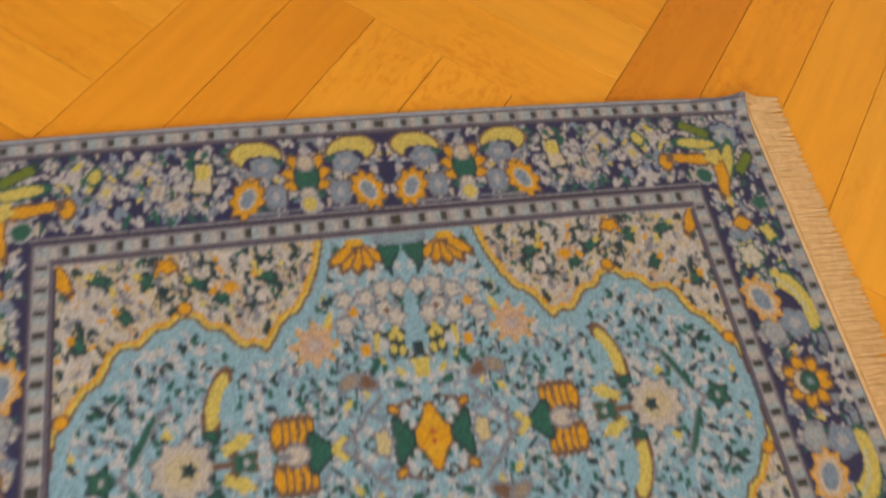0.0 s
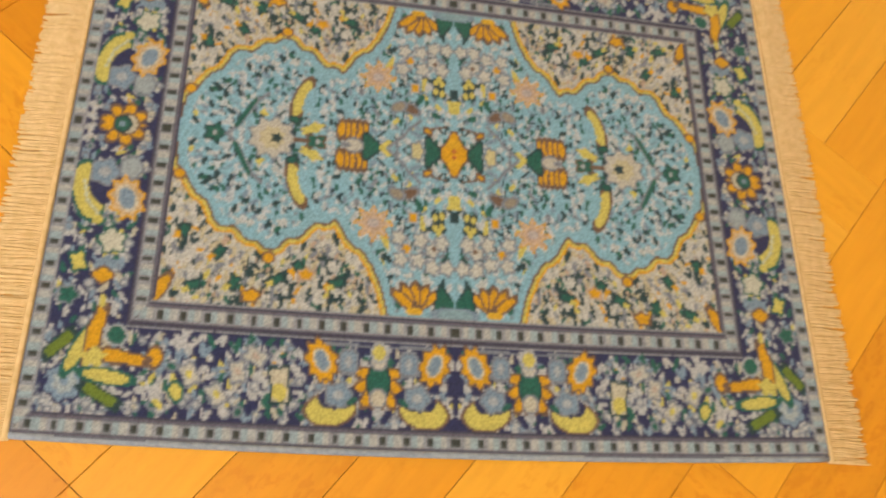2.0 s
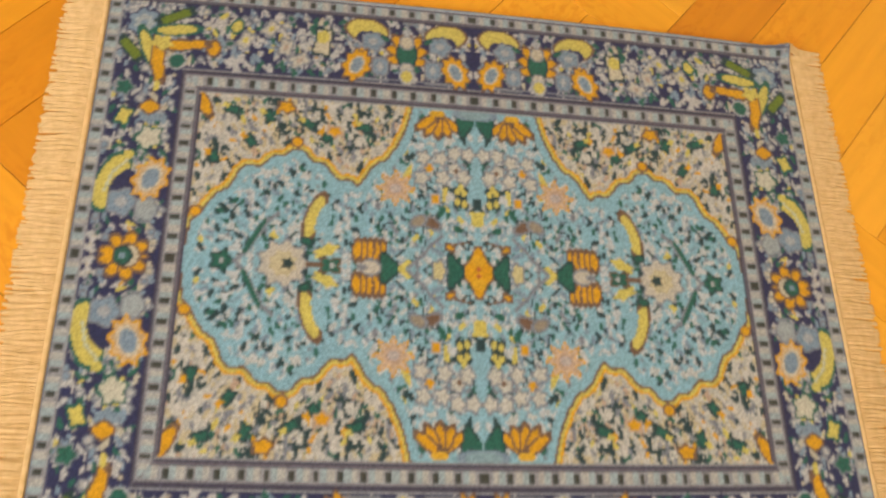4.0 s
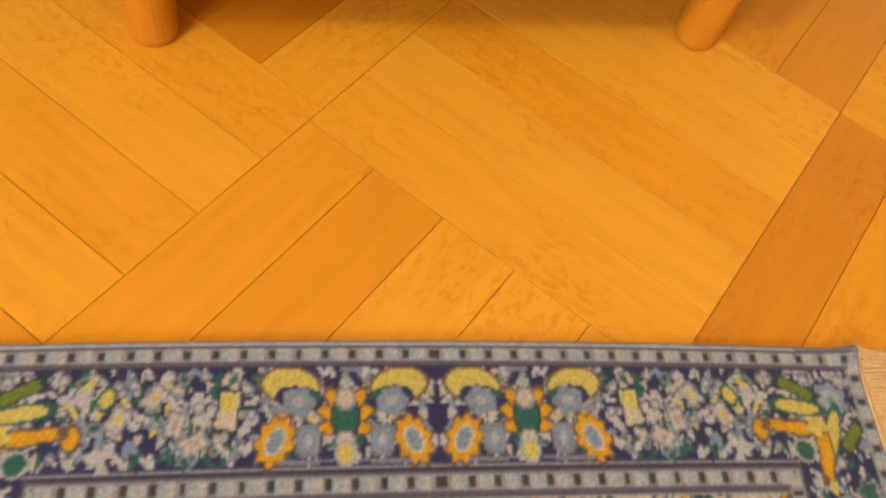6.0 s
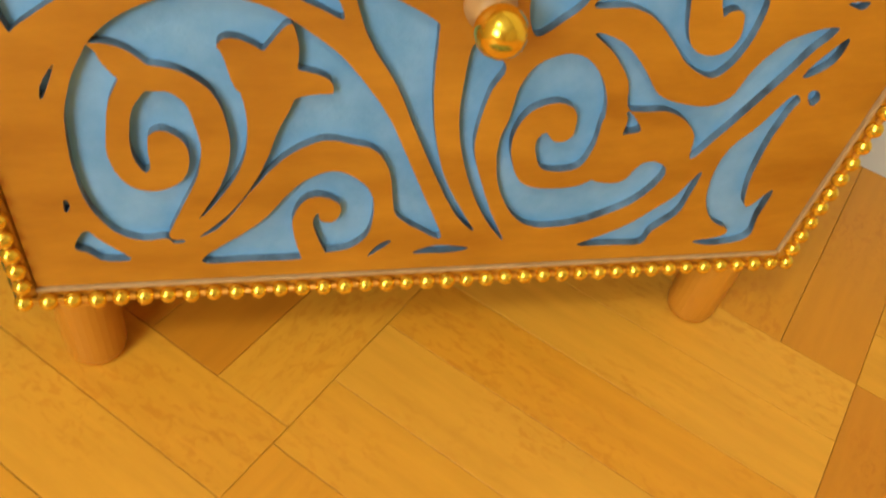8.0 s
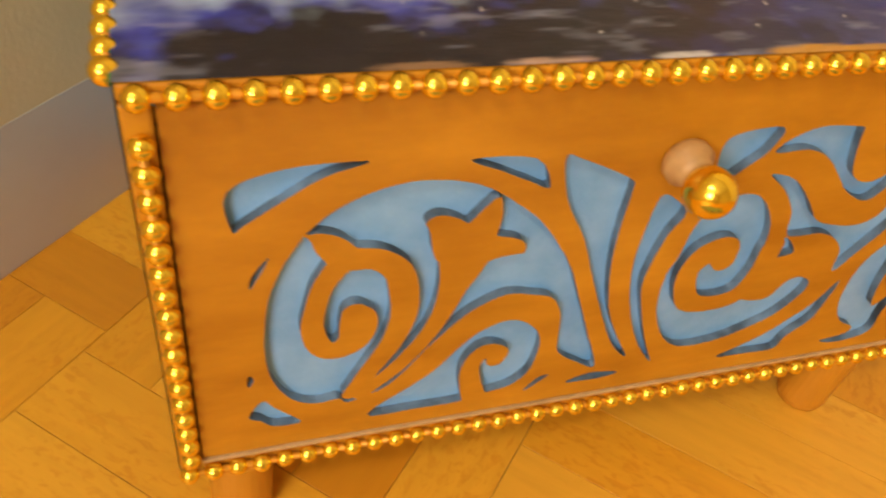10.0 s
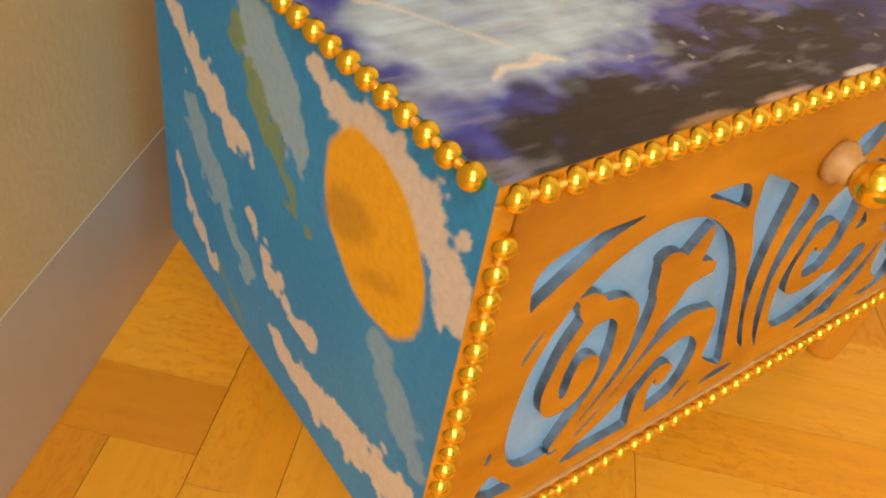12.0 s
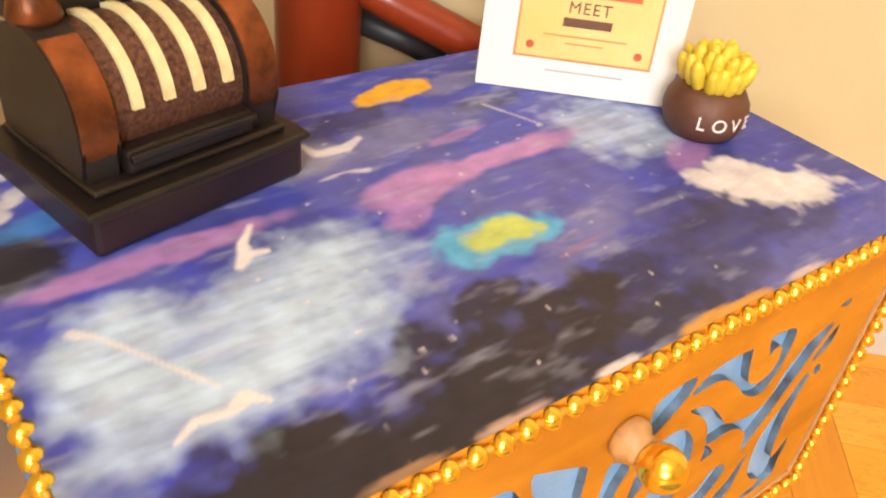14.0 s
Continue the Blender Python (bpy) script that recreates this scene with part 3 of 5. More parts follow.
    leaf(196, 112, 1.8, 4.0, 0, YELLOW)
    # short border
    leaf(201, 0, 14, 14, 0, NAVY, None, 7, 0.2)
    for k in range(8):
        t = k * math.pi / 4 + 0.2
        leaf(200 + 8.2 * math.cos(t), 9.2 * math.sin(t), 4.6, 3.0, t, ORANGE_, BROWN)
    leaf(199, 0, 6.5, 6.5, 0, (0.60, 0.58, 0.52), BROWN)
    leaf(201, 0, 4.2, 4.6, 0, GREEN, DGREEN)
    leaf(201, 0, 1.8, 2.0, 0, STEEL)
    crescent(213, 46, 8, 18, 0.25, YELLOW, GREEN, NAVY, (-6.5, -5))
    line([(216, 40), (213, 52), (206, 60)], 1.0, (0.55, 0.62, 0.50))
    leaf(206, 33, 7.0, 7.5, 0, STEEL, GREY, 5, 0.1)
    leaf(206, 33, 3.2, 3.4, 0, PALE)
    leaf(192, 29, 5.5, 6.5, 0, (0.36, 0.44, 0.54), GREY, 5, 0.1)
    leaf(192, 49, 8.0, 11.5, 0.3, (0.64, 0.48, 0.30), ORANGE_, 9, 0.14)
    leaf(192, 49, 4.4, 7.0, 0.4, STEEL, (0.62, 0.60, 0.55))
    leaf(196, 76, 6, 6.5, 0.5, (0.60, 0.62, 0.58), GREEN, 5, 0.18)
    leaf(206, 64, 3.0, 2.6, 0.5, YELLOW)
    leaf(197, 90, 6.5, 4.0, 0, STEEL, None, 6, 0.2)
    leaf(198, 97, 4.6, 4.0, 0, ORANGE_, BROWN, 4, -0.1)
    leaf(212, 90, 3.4, 5.0, 0.3, YELLOW, GREEN, 4, 0.2)
    leaf(214, 110, 4.4, 4.4, 0, GREEN, GREY, 5, 0.2)
    # outer checks and binding
    checks((B > 174.5) & (A < 231) & ((B - 175) > (A - 222) * 1.4), A, B, 181, 13)
    checks((A > 221.5) & ((B - 175) <= (A - 222) * 1.4), B, A, 226, 13)
    put((B > 186.5) | (A > 230), GREY)
    return img


quarter = rug_quarter()
half = np.concatenate([quarter[:, :0:-1], quarter], 1)
pattern = np.concatenate([half[:0:-1], half], 0)
rng = np.random.default_rng(4)
blend = (pattern + np.roll(pattern, 1, 0) * 0.25 + np.roll(pattern, 1, 1) * 0.25) / 1.5
pattern = blend * (0.60 + 0.30 * rng.random(pattern.shape[:2]))[..., None]
lift = soft_noise(pattern.shape[:2], 110, 9, 2)
rows_, cols_ = pattern.shape[:2]


def rug_z(i, j):
    a, b = (j / (cols_ - 1) * 2 - 1), (i / (rows_ - 1) * 2 - 1)
    curl = 0.006 * np.clip((a + b - 1.86) / 0.14, 0, 1) ** 2
    return 0.0035 + 0.0012 * lift[i, j] + curl


def rug_place(i, j):
    a, b = (j / (cols_ - 1) * 2 - 1), (i / (rows_ - 1) * 2 - 1)
    bow = 0.004 * (1 - a * a) * b
    return a * RUG_A / 1000 + 0.0 * b, b * (RUG_B - 4) / 1000 + bow, rug_z(i, j)


rug = thing("rug", (*RUG_AT, 0), "small woven oriental rug, blue medallion, cream fringed ends, lying on parquet", "rug", RUG_TURN)
sheet("woven_face", pattern, rug_place, YARN, rug)
bm = bmesh.new()
for s in (-1, 1):
    pts = [(a * RUG_A / 1000, s * ((RUG_B - 4) / 1000 + 0.004 * (1 - a * a)), 0.0024 + (0.006 if s > 0 and a > 0.97 else 0.0)) for a in np.linspace(-1, 1, 41)]
    part("edge_binding", tube(bmesh.new(), pts, 0.0022, 6), BINDING, rug, "grey-blue overcast edge", smooth=True)
for s in (-1, 1):
    pts = [(s * (RUG_A / 1000 + 0.002), b * 0.186, 0.002 + (0.006 if s > 0 and b > 0.97 else 0.0)) for b in np.linspace(-1, 1, 41)]
    part("end_band", tube(bmesh.new(), pts, 0.0022, 6), FRINGE, rug, "cream woven end band", smooth=True)
    bm = bmesh.new()
    for k in range(640):
        b0 = -0.186 + 0.372 * k / 639
        length, sway, hump = rng.uniform(0.024, 0.029), rng.uniform(-0.0022, 0.0022), rng.uniform(0.0003, 0.0016)
        up = 0.006 if s > 0 and b0 > 0.18 else 0.0
        tube(bm, [(s * RUG_A / 1000, b0, 0.0022 + up), (s * (RUG_A / 1000 + length * 0.4), b0 + sway * 0.3, 0.0014 + hump), (s * (RUG_A / 1000 + length * 0.75), b0 + sway * 0.8, 0.001 + hump * 0.4), (s * (RUG_A / 1000 + length), b0 + sway, 0.0010)], [0.0010, 0.0011, 0.0010, 0.0006], 4)
    tagged(part("fringe", bm, FRINGE, rug, "cream cotton fringe threads"), kind="stuff")

# ---------------------------------------------------------------- the painted chest
CW, CD, ZB, ZT = 0.420, 0.262, 0.055, 0.2675
chest = thing("painted_chest", (0, 0, 0), "small painted wooden chest, orange scroll-carved drawer, night-sky top, gold bead trim", "chest")


def blob(shape_xy, cx, cy, rx, ry, turn, wobble, seed, soft=0.25):
    """A brushed patch from 0 to 1 with a ragged outline; places in mm."""
    X, Y = shape_xy
    co, si = math.cos(turn), math.sin(turn)
    p, q = ((X - cx) * co + (Y - cy) * si) / rx, ((Y - cy) * co - (X - cx) * si) / ry
    n = soft_noise(X.shape, 7, seed, 3) - 0.5
    n2 = soft_noise(X.shape, 26, seed + 50, 2) - 0.5
    d = np.hypot(p, q) + wobble * (n * 1.1 + n2 * 1.2)
    return np.clip((1 + soft / 2 - d) / soft, 0, 1)


def brush(img, mask, colour, amount=1.0):
    img += (np.array(colour) - img) * (mask * amount)[..., None]


def stroke(img, grid, pts, width, colour, amount=1.0, ragged=0.0, seed=1):
    X, Y = grid
    best = np.full(X.shape, 1e9)
    for (ax, ay, aw), (bx, by, bw) in zip(pts, pts[1:]):
        dx, dy = bx - ax, by - ay
        t = np.clip(((X - ax) * dx + (Y - ay) * dy) / (dx * dx + dy * dy), 0, 1)
        best = np.minimum(best, np.hypot(X - ax - t * dx, Y - ay - t * dy) - width * (aw + t * (bw - aw)))
    best += ragged * (soft_noise(X.shape, 5, seed, 2) - 0.5) * 2
    brush(img, np.clip(0.5 - best / 1.6, 0, 1), colour, amount)


def top_painting():
    step = 1.5
    w, h = int(CW * 1000 / step) + 1, int(CD * 1000 / step) + 1
    U, V = np.meshgrid(np.linspace(0, CW * 1000, w), np.linspace(0, CD * 1000, h))
    X = -2.33 + 1.157 * U + 0.028158 * V + -0.0002503 * U * U + -0.0001812 * U * V + -1.933e-05 * V * V
    Y = 5.22 + -0.0023467 * U + 1.162 * V + 6.07e-06 * U * U + -0.0002657 * U * V + -0.0001737 * V * V
    g = (X, Y)
    streak = soft_noise((h, w), (3, 22), 31, 3)
    broad = soft_noise((h, w), 36, 32, 3)
    img = np.zeros((h, w, 3)) + np.array((0.045, 0.06, 0.44))
    brush(img, np.clip(streak * 1.8 - 0.6, 0, 1), (0.11, 0.13, 0.40), 0.7)
    brush(img, np.clip(broad * 3.2 - 1.5, 0, 1), (0.13, 0.14, 0.34), 0.65)
    brush(img, np.clip(2.2 - broad * 4.4, 0, 1), (0.05, 0.05, 0.10), 0.4)
    DARK, LIGHT, PINK = (0.020, 0.018, 0.026), (0.52, 0.68, 0.83), (0.46, 0.24, 0.50)
    for cx, cy, rx, ry, t, a in ((70, 8, 110, 30, 0.10, 1), (150, 26, 70, 26, 0.35, 0.97), (135, 55, 26, 12, 0.5, 0.9), (215, 38, 50, 16, 0.2, 0.6), (200, 16, 90, 16, 0, 0.75), (290, 40, 70, 24, 0.3, 0.5), (330, 75, 40, 16, 0.4, 0.4), (183, 66, 16, 9, 0.4, 0.9), (30, 192, 26, 20, 0.2, 0.97), (290, 215, 30, 9, 0.1, 0.6), (215, 235, 34, 12, 0.2, 0.6), (368, 40, 30, 14, 0, 0.5)):
        brush(img, blob(g, cx, cy, rx, ry, t, 1.15, int(cx + cy), 0.55), DARK, a)
    for cx, cy, rx, ry, t, a in ((70, 100, 62, 32, 0.12, 0.9), (26, 108, 30, 22, 0.5, 0.9), (118, 118, 42, 20, 0.15, 0.75), (95, 74, 46, 20, 0.1, 0.7), (340, 155, 34, 28, 0.8, 0.75), (50, 66, 46, 20, 0.2, 0.65), (150, 112, 34, 18, 0.2, 0.45)):
        brush(img, blob(g, cx, cy, rx, ry, t, 1.0, int(cx * 2 + cy), 0.8) * (0.55 + 0.45 * np.clip(streak * 2 - 0.4, 0, 1)), LIGHT, a)
    for cx, cy, rx, ry, t, a in ((70, 165, 62, 8, 0.03, 0.75), (206, 157, 32, 12, 0.1, 0.8), (262, 160, 50, 9, 0.02, 0.9), (190, 138, 16, 9, 0.4, 0.6), (362, 112, 26, 12, 0.5, 0.5), (255, 190, 22, 4, 0.1, 0.6)):
        brush(img, blob(g, cx, cy, rx, ry, t, 0.5, int(cx + 3 * cy), 0.4), PINK, a)
    for cx, cy, rx, ry, t, a in ((168, 205, 26, 12, 0.3, 0.55), (230, 205, 60, 16, 0.1, 0.35), (250, 80, 34, 14, 0.3, 0.35), (290, 244, 24, 9, 0.1, 0.4)):
        brush(img, blob(g, cx, cy, rx, ry, t, 0.7, int(cx + 5 * cy), 0.6), (0.30, 0.30, 0.34), a)
    # star cloud, sun, white clouds
    brush(img, blob(g, 218, 102, 29, 16, 0.0, 0.95, 5, 0.35), (0.10, 0.42, 0.66), 0.9)
    brush(img, blob(g, 221, 104, 20, 10, 0.0, 0.9, 6, 0.5), (0.50, 0.58, 0.10), 0.95)
    brush(img, blob(g, 252, 250, 26, 9, 0.0, 0.7, 7, 0.22), (0.80, 0.42, 0.02), 1)
    brush(img, blob(g, 254, 251, 8, 3, 0.0, 0.6, 8, 0.6), (0.50, 0.30, 0.02), 0.6)
    for cx, cy, rx, ry in ((374, 68, 30, 15), (394, 58, 18, 12), (352, 82, 14, 8), (360, 62, 16, 9)):
        brush(img, blob(g, cx, cy, rx * 1.1, ry * 1.15, -0.6, 1.5, int(cx), 0.5), (0.70, 0.68, 0.68), 0.92)
    for cx, cy, rx, ry in ((34, 262, 14, 5), (44, 256, 10, 4), (27, 236, 9, 4), (20, 226, 10, 5), (36, 244, 9, 5)):
        brush(img, blob(g, cx, cy, rx, ry, 0.3, 0.6, int(cx), 0.4), (0.62, 0.60, 0.60), 0.9)
    brush(img, blob(g, 40, 214, 18, 9, 0.2, 0.6, 77, 0.5), (0.06, 0.22, 0.55), 0.8)
    scumble = soft_noise((h, w), (4, 14), 93, 3)
    brush(img, np.clip(scumble * 5.0 - 3.1, 0, 1), (0.40, 0.42, 0.55), 0.4)
    mottle = soft_noise((h, w), 6, 91, 3)
    img *= (0.78 + 0.44 * mottle)[..., None]
    # gulls, comet line, specks
    WHITE = (0.74, 0.70, 0.68)
    stroke(img, g, [(118, 166, 0.8), (109, 155, 1.6), (107, 147, 2.2), (101, 140, 1.2)], 1.6, WHITE, 1, 0.8, 2)
    stroke(img, g, [(107, 147, 1.4), (116, 145, 1.2)], 1.4, WHITE, 1, 0.8, 3)
    stroke(img, g, [(40, 60, 0.6), (50, 66, 1.6), (62, 64, 1.6), (70, 68, 2.2), (77, 62, 0.8)], 1.5, WHITE, 1, 0.7, 4)
    stroke(img, g, [(27, 133, 1.8), (34, 128, 0.8), (52, 98, 0.9), (64, 78, 0.7)], 1.35, WHITE, 0.75, 0.9, 5)
    stroke(img, g, [(172, 222, 0.7), (176, 208, 1.4), (192, 206, 1.8), (204, 212, 0.8)], 2.2, WHITE, 0.85, 1.6, 6)
    stroke(img, g, [(165, 184, 0.8), (180, 186, 1.0), (192, 182, 1.4)], 1.2, WHITE, 0.7, 1.0, 7)
    stroke(img, g, [(290, 212, 1.0), (306, 176, 0.6)], 1.0, WHITE, 0.6, 0.6, 8)
    stroke(img, g, [(232, 74, 0.8), (262, 78, 0.8)], 1.0, (0.40, 0.16, 0.18), 0.6, 0.6, 9)
    r2 = np.random.default_rng(8)
    for _ in range(70):
        x, y, r = r2.uniform(100, 400), r2.uniform(10, 240), r2.uniform(0.6, 1.5)
        brush(img, np.clip(1.4 - np.hypot(X - x, (Y - y) * 1.2) / r, 0, 1), WHITE, r2.uniform(0.4, 0.95))
    # paint spills over the front edge
    for x, c in ((262, (0.70, 0.34, 0.03)), (285, (0.70, 0.34, 0.03)), (205, WHITE), (150, (0.6, 0.4, 0.3)), (330, (0.62, 0.5, 0.45)), (102, (0.35, 0.2, 0.1))):
        brush(img, blob(g, x, 6.5, 15, 2.6, 0.0, 1.0, int(x), 0.5), c, 0.85)
    return np.clip(img, 0.004, 1)


def side_painting():
    """Day sky: X is the distance from the front, Y the height, in mm."""
    step = 1.5
    w, h = int(CD * 1000 / step) + 1, int((ZT - ZB) * 1000 / step) + 1
    U, V = np.meshgrid(np.linspace(0, CD * 1000, w), np.linspace(ZB * 1000, ZT * 1000, h))
    X = 10.90 + 1.0467 * U + -0.034812 * V + -0.0002929 * U * U + 0.0001433 * U * V + 1.45e-05 * V * V
    Y = -22.92 + 0.10401 * U + 1.0421 * V + 7.948e-07 * U * U + -0.0002749 * U * V + 0.0001597 * V * V
    g = (X, Y)
    img = np.zeros((h, w, 3)) + np.array((0.026, 0.235, 0.52))
    brush(img, np.clip(soft_noise((h, w), 30, 61, 3) * 2.4 - 0.8, 0, 1), (0.045, 0.28, 0.56), 0.7)
    CREAM, HAZE, OLIVE = (0.66, 0.56, 0.46), (0.30, 0.42, 0.50), (0.20, 0.27, 0.08)
    stroke(img, g, [(160, 250, 10), (140, 228, 14), (122, 208, 8)], 1.4, HAZE, 0.9, 10, 11)
    stroke(img, g, [(232, 168, 5), (205, 140, 9), (185, 120, 5), (165, 100, 7)], 1.3, HAZE, 0.75, 10, 12)
    stroke(img, g, [(50, 152, 8), (30, 130, 10), (14, 112, 6)], 1.2, HAZE, 0.6, 6, 13)
    stroke(img, g, [(178, 240, 4), (150, 205, 6), (128, 185, 5), (110, 168, 2)], 1.3, OLIVE, 0.85, 9, 14)
    stroke(img, g, [(200, 80, 3), (180, 62, 5), (168, 52, 2)], 1.0, OLIVE, 0.6, 4, 15)
    stroke(img, g, [(244, 214, 7), (222, 200, 9), (200, 190, 8), (172, 180, 9)], 1.15, CREAM, 1, 9, 16)
    stroke(img, g, [(250, 120, 3), (232, 98, 5), (206, 74, 5)], 1.1, CREAM, 1, 7, 17)
    stroke(img, g, [(160, 142, 4), (144, 122, 6), (122, 108, 6), (104, 108, 7)], 1.1, CREAM, 0.95, 8, 18)
    stroke(img, g, [(136, 78, 6), (110, 74, 9), (86, 72, 11), (56, 76, 13), (24, 82, 14)], 1.05, CREAM, 1, 10, 19)
    stroke(img, g, [(108, 246, 5), (86, 240, 8), (60, 246, 10), (36, 238, 14), (14, 214, 12)], 1.1, CREAM, 0.95, 11, 20)
    brush(img, blob(g, 62, 203, 43, 33, 0.95, 0.06, 21, 0.07), (0.78, 0.38, 0.008), 1)
    brush(img, blob(g, 78, 200, 16, 9, -0.3, 0.9, 22, 0.8), (0.42, 0.20, 0.01), 0.6)
    brush(img, blob(g, 56, 184, 18, 6, -0.5, 0.9, 23, 0.8), (0.42, 0.20, 0.01), 0.45)
    return np.clip(img, 0.004, 1)


SHELL = 0.010
part("back_panel", boxed(0.004, CW - 0.004, CD - 0.008, CD - 0.0005, ZB, ZT - SHELL - 0.002), ORANGE, chest)
part("bottom_board", boxed(0.003, CW - 0.003, 0.004, CD - 0.0085, ZB, ZB + 0.008), ORANGE, chest)
part("side_panel", boxed(0.0015, SHELL, 0.0125, CD - 0.0085, ZB + 0.0082, ZT - SHELL - 0.002), ORANGE, chest)
part("side_panel", boxed(CW - SHELL, CW - 0.001, 0.0125, CD - 0.0085, ZB + 0.0082, ZT - SHELL - 0.002, bevel=0.001), PANEL_BLUE, chest, "pale blue painted side panel")
part("top_board", boxed(0.0012, CW - 0.0005, 0.0012, CD - 0.0008, ZT - SHELL, ZT - 0.0018, bevel=0.001), PANEL_BLUE, chest)
tp = top_painting()
top_paint = sheet("top_painting", tp, lambda i, j: (j / (tp.shape[1] - 1) * CW, i / (tp.shape[0] - 1) * CD, ZT + 0 * i), ACRYLIC, chest)
tagged(top_paint, "night sky painted with clouds, gulls and stars")
sp = side_painting()
side_paint = sheet("side_painting", sp[:, ::-1], lambda i, j: (0 * i + 0.0, (1 - j / (sp.shape[1] - 1)) * CD, ZB + i / (sp.shape[0] - 1) * (ZT - ZB)), ACRYLIC, chest)
tagged(side_paint, "blue day sky painted with yellow sun and cream clouds")
# face frame
RIM = 0.0098
part("front_stile", boxed(0.0003, RIM, 0, 0.012, ZB, ZT - 0.0075, bevel=0.0012), ORANGE, chest)
part("front_stile", boxed(CW - RIM, CW - 0.0003, 0, 0.012, ZB, ZT - 0.0075, bevel=0.0012), ORANGE, chest)
part("front_rail", boxed(0.0003, CW - 0.0003, 0, 0.012, ZT - 0.0070, ZT - 0.0006, bevel=0.0012), ORANGE, chest)
part("front_rail", boxed(RIM + 0.0003, CW - RIM - 0.0003, 0, 0.012, ZB, ZB + 0.0075, bevel=0.0012), ORANGE, chest)
for lx, ly in ((0.0275, 0.010), (CW - 0.040, 0.010), (0.030, CD - 0.03), (CW - 0.040, CD - 0.03)):
    leg = part("leg", lathe([(0.0120, 0.0002), (0.0142, 0.002), (0.0152, 0.006), (0.0160, ZB - 0.004), (0.0160, ZB - 0.0002)], 28, Matrix.Translation((lx, ly, 0.0))), LEGWOOD, chest, "round turned wooden leg", smooth=False)

part("reveal_strip", boxed(CW - RIM - 0.0021, CW - RIM - 0.0003, -0.0008, 0.006, ZB + 0.0076, ZT - 0.0078, bevel=0.0003), BARE, chest, "bare pale wood edge")
part("reveal_strip", boxed(RIM + 0.0003, CW - RIM - 0.0022, -0.0008, 0.006, ZB + 0.0058, ZB + 0.0078, bevel=0.0003), BARE, chest, "bare pale wood edge")
for oy, oz, r in ((0.010, 0.128, 0.0085), (0.022, 0.150, 0.0105)):
    part("side_ornament", lathe([(0.15 * r, -r), (0.7 * r, -0.72 * r), (r, 0), (0.7 * r, 0.72 * r), (0.15 * r, r)], 16, Matrix.Translation((CW + 0.0028, oy, oz)) @ Matrix.Diagonal((0.45, 1, 1, 1))), SKIRT, chest, "small white rounded ornament", smooth=True)

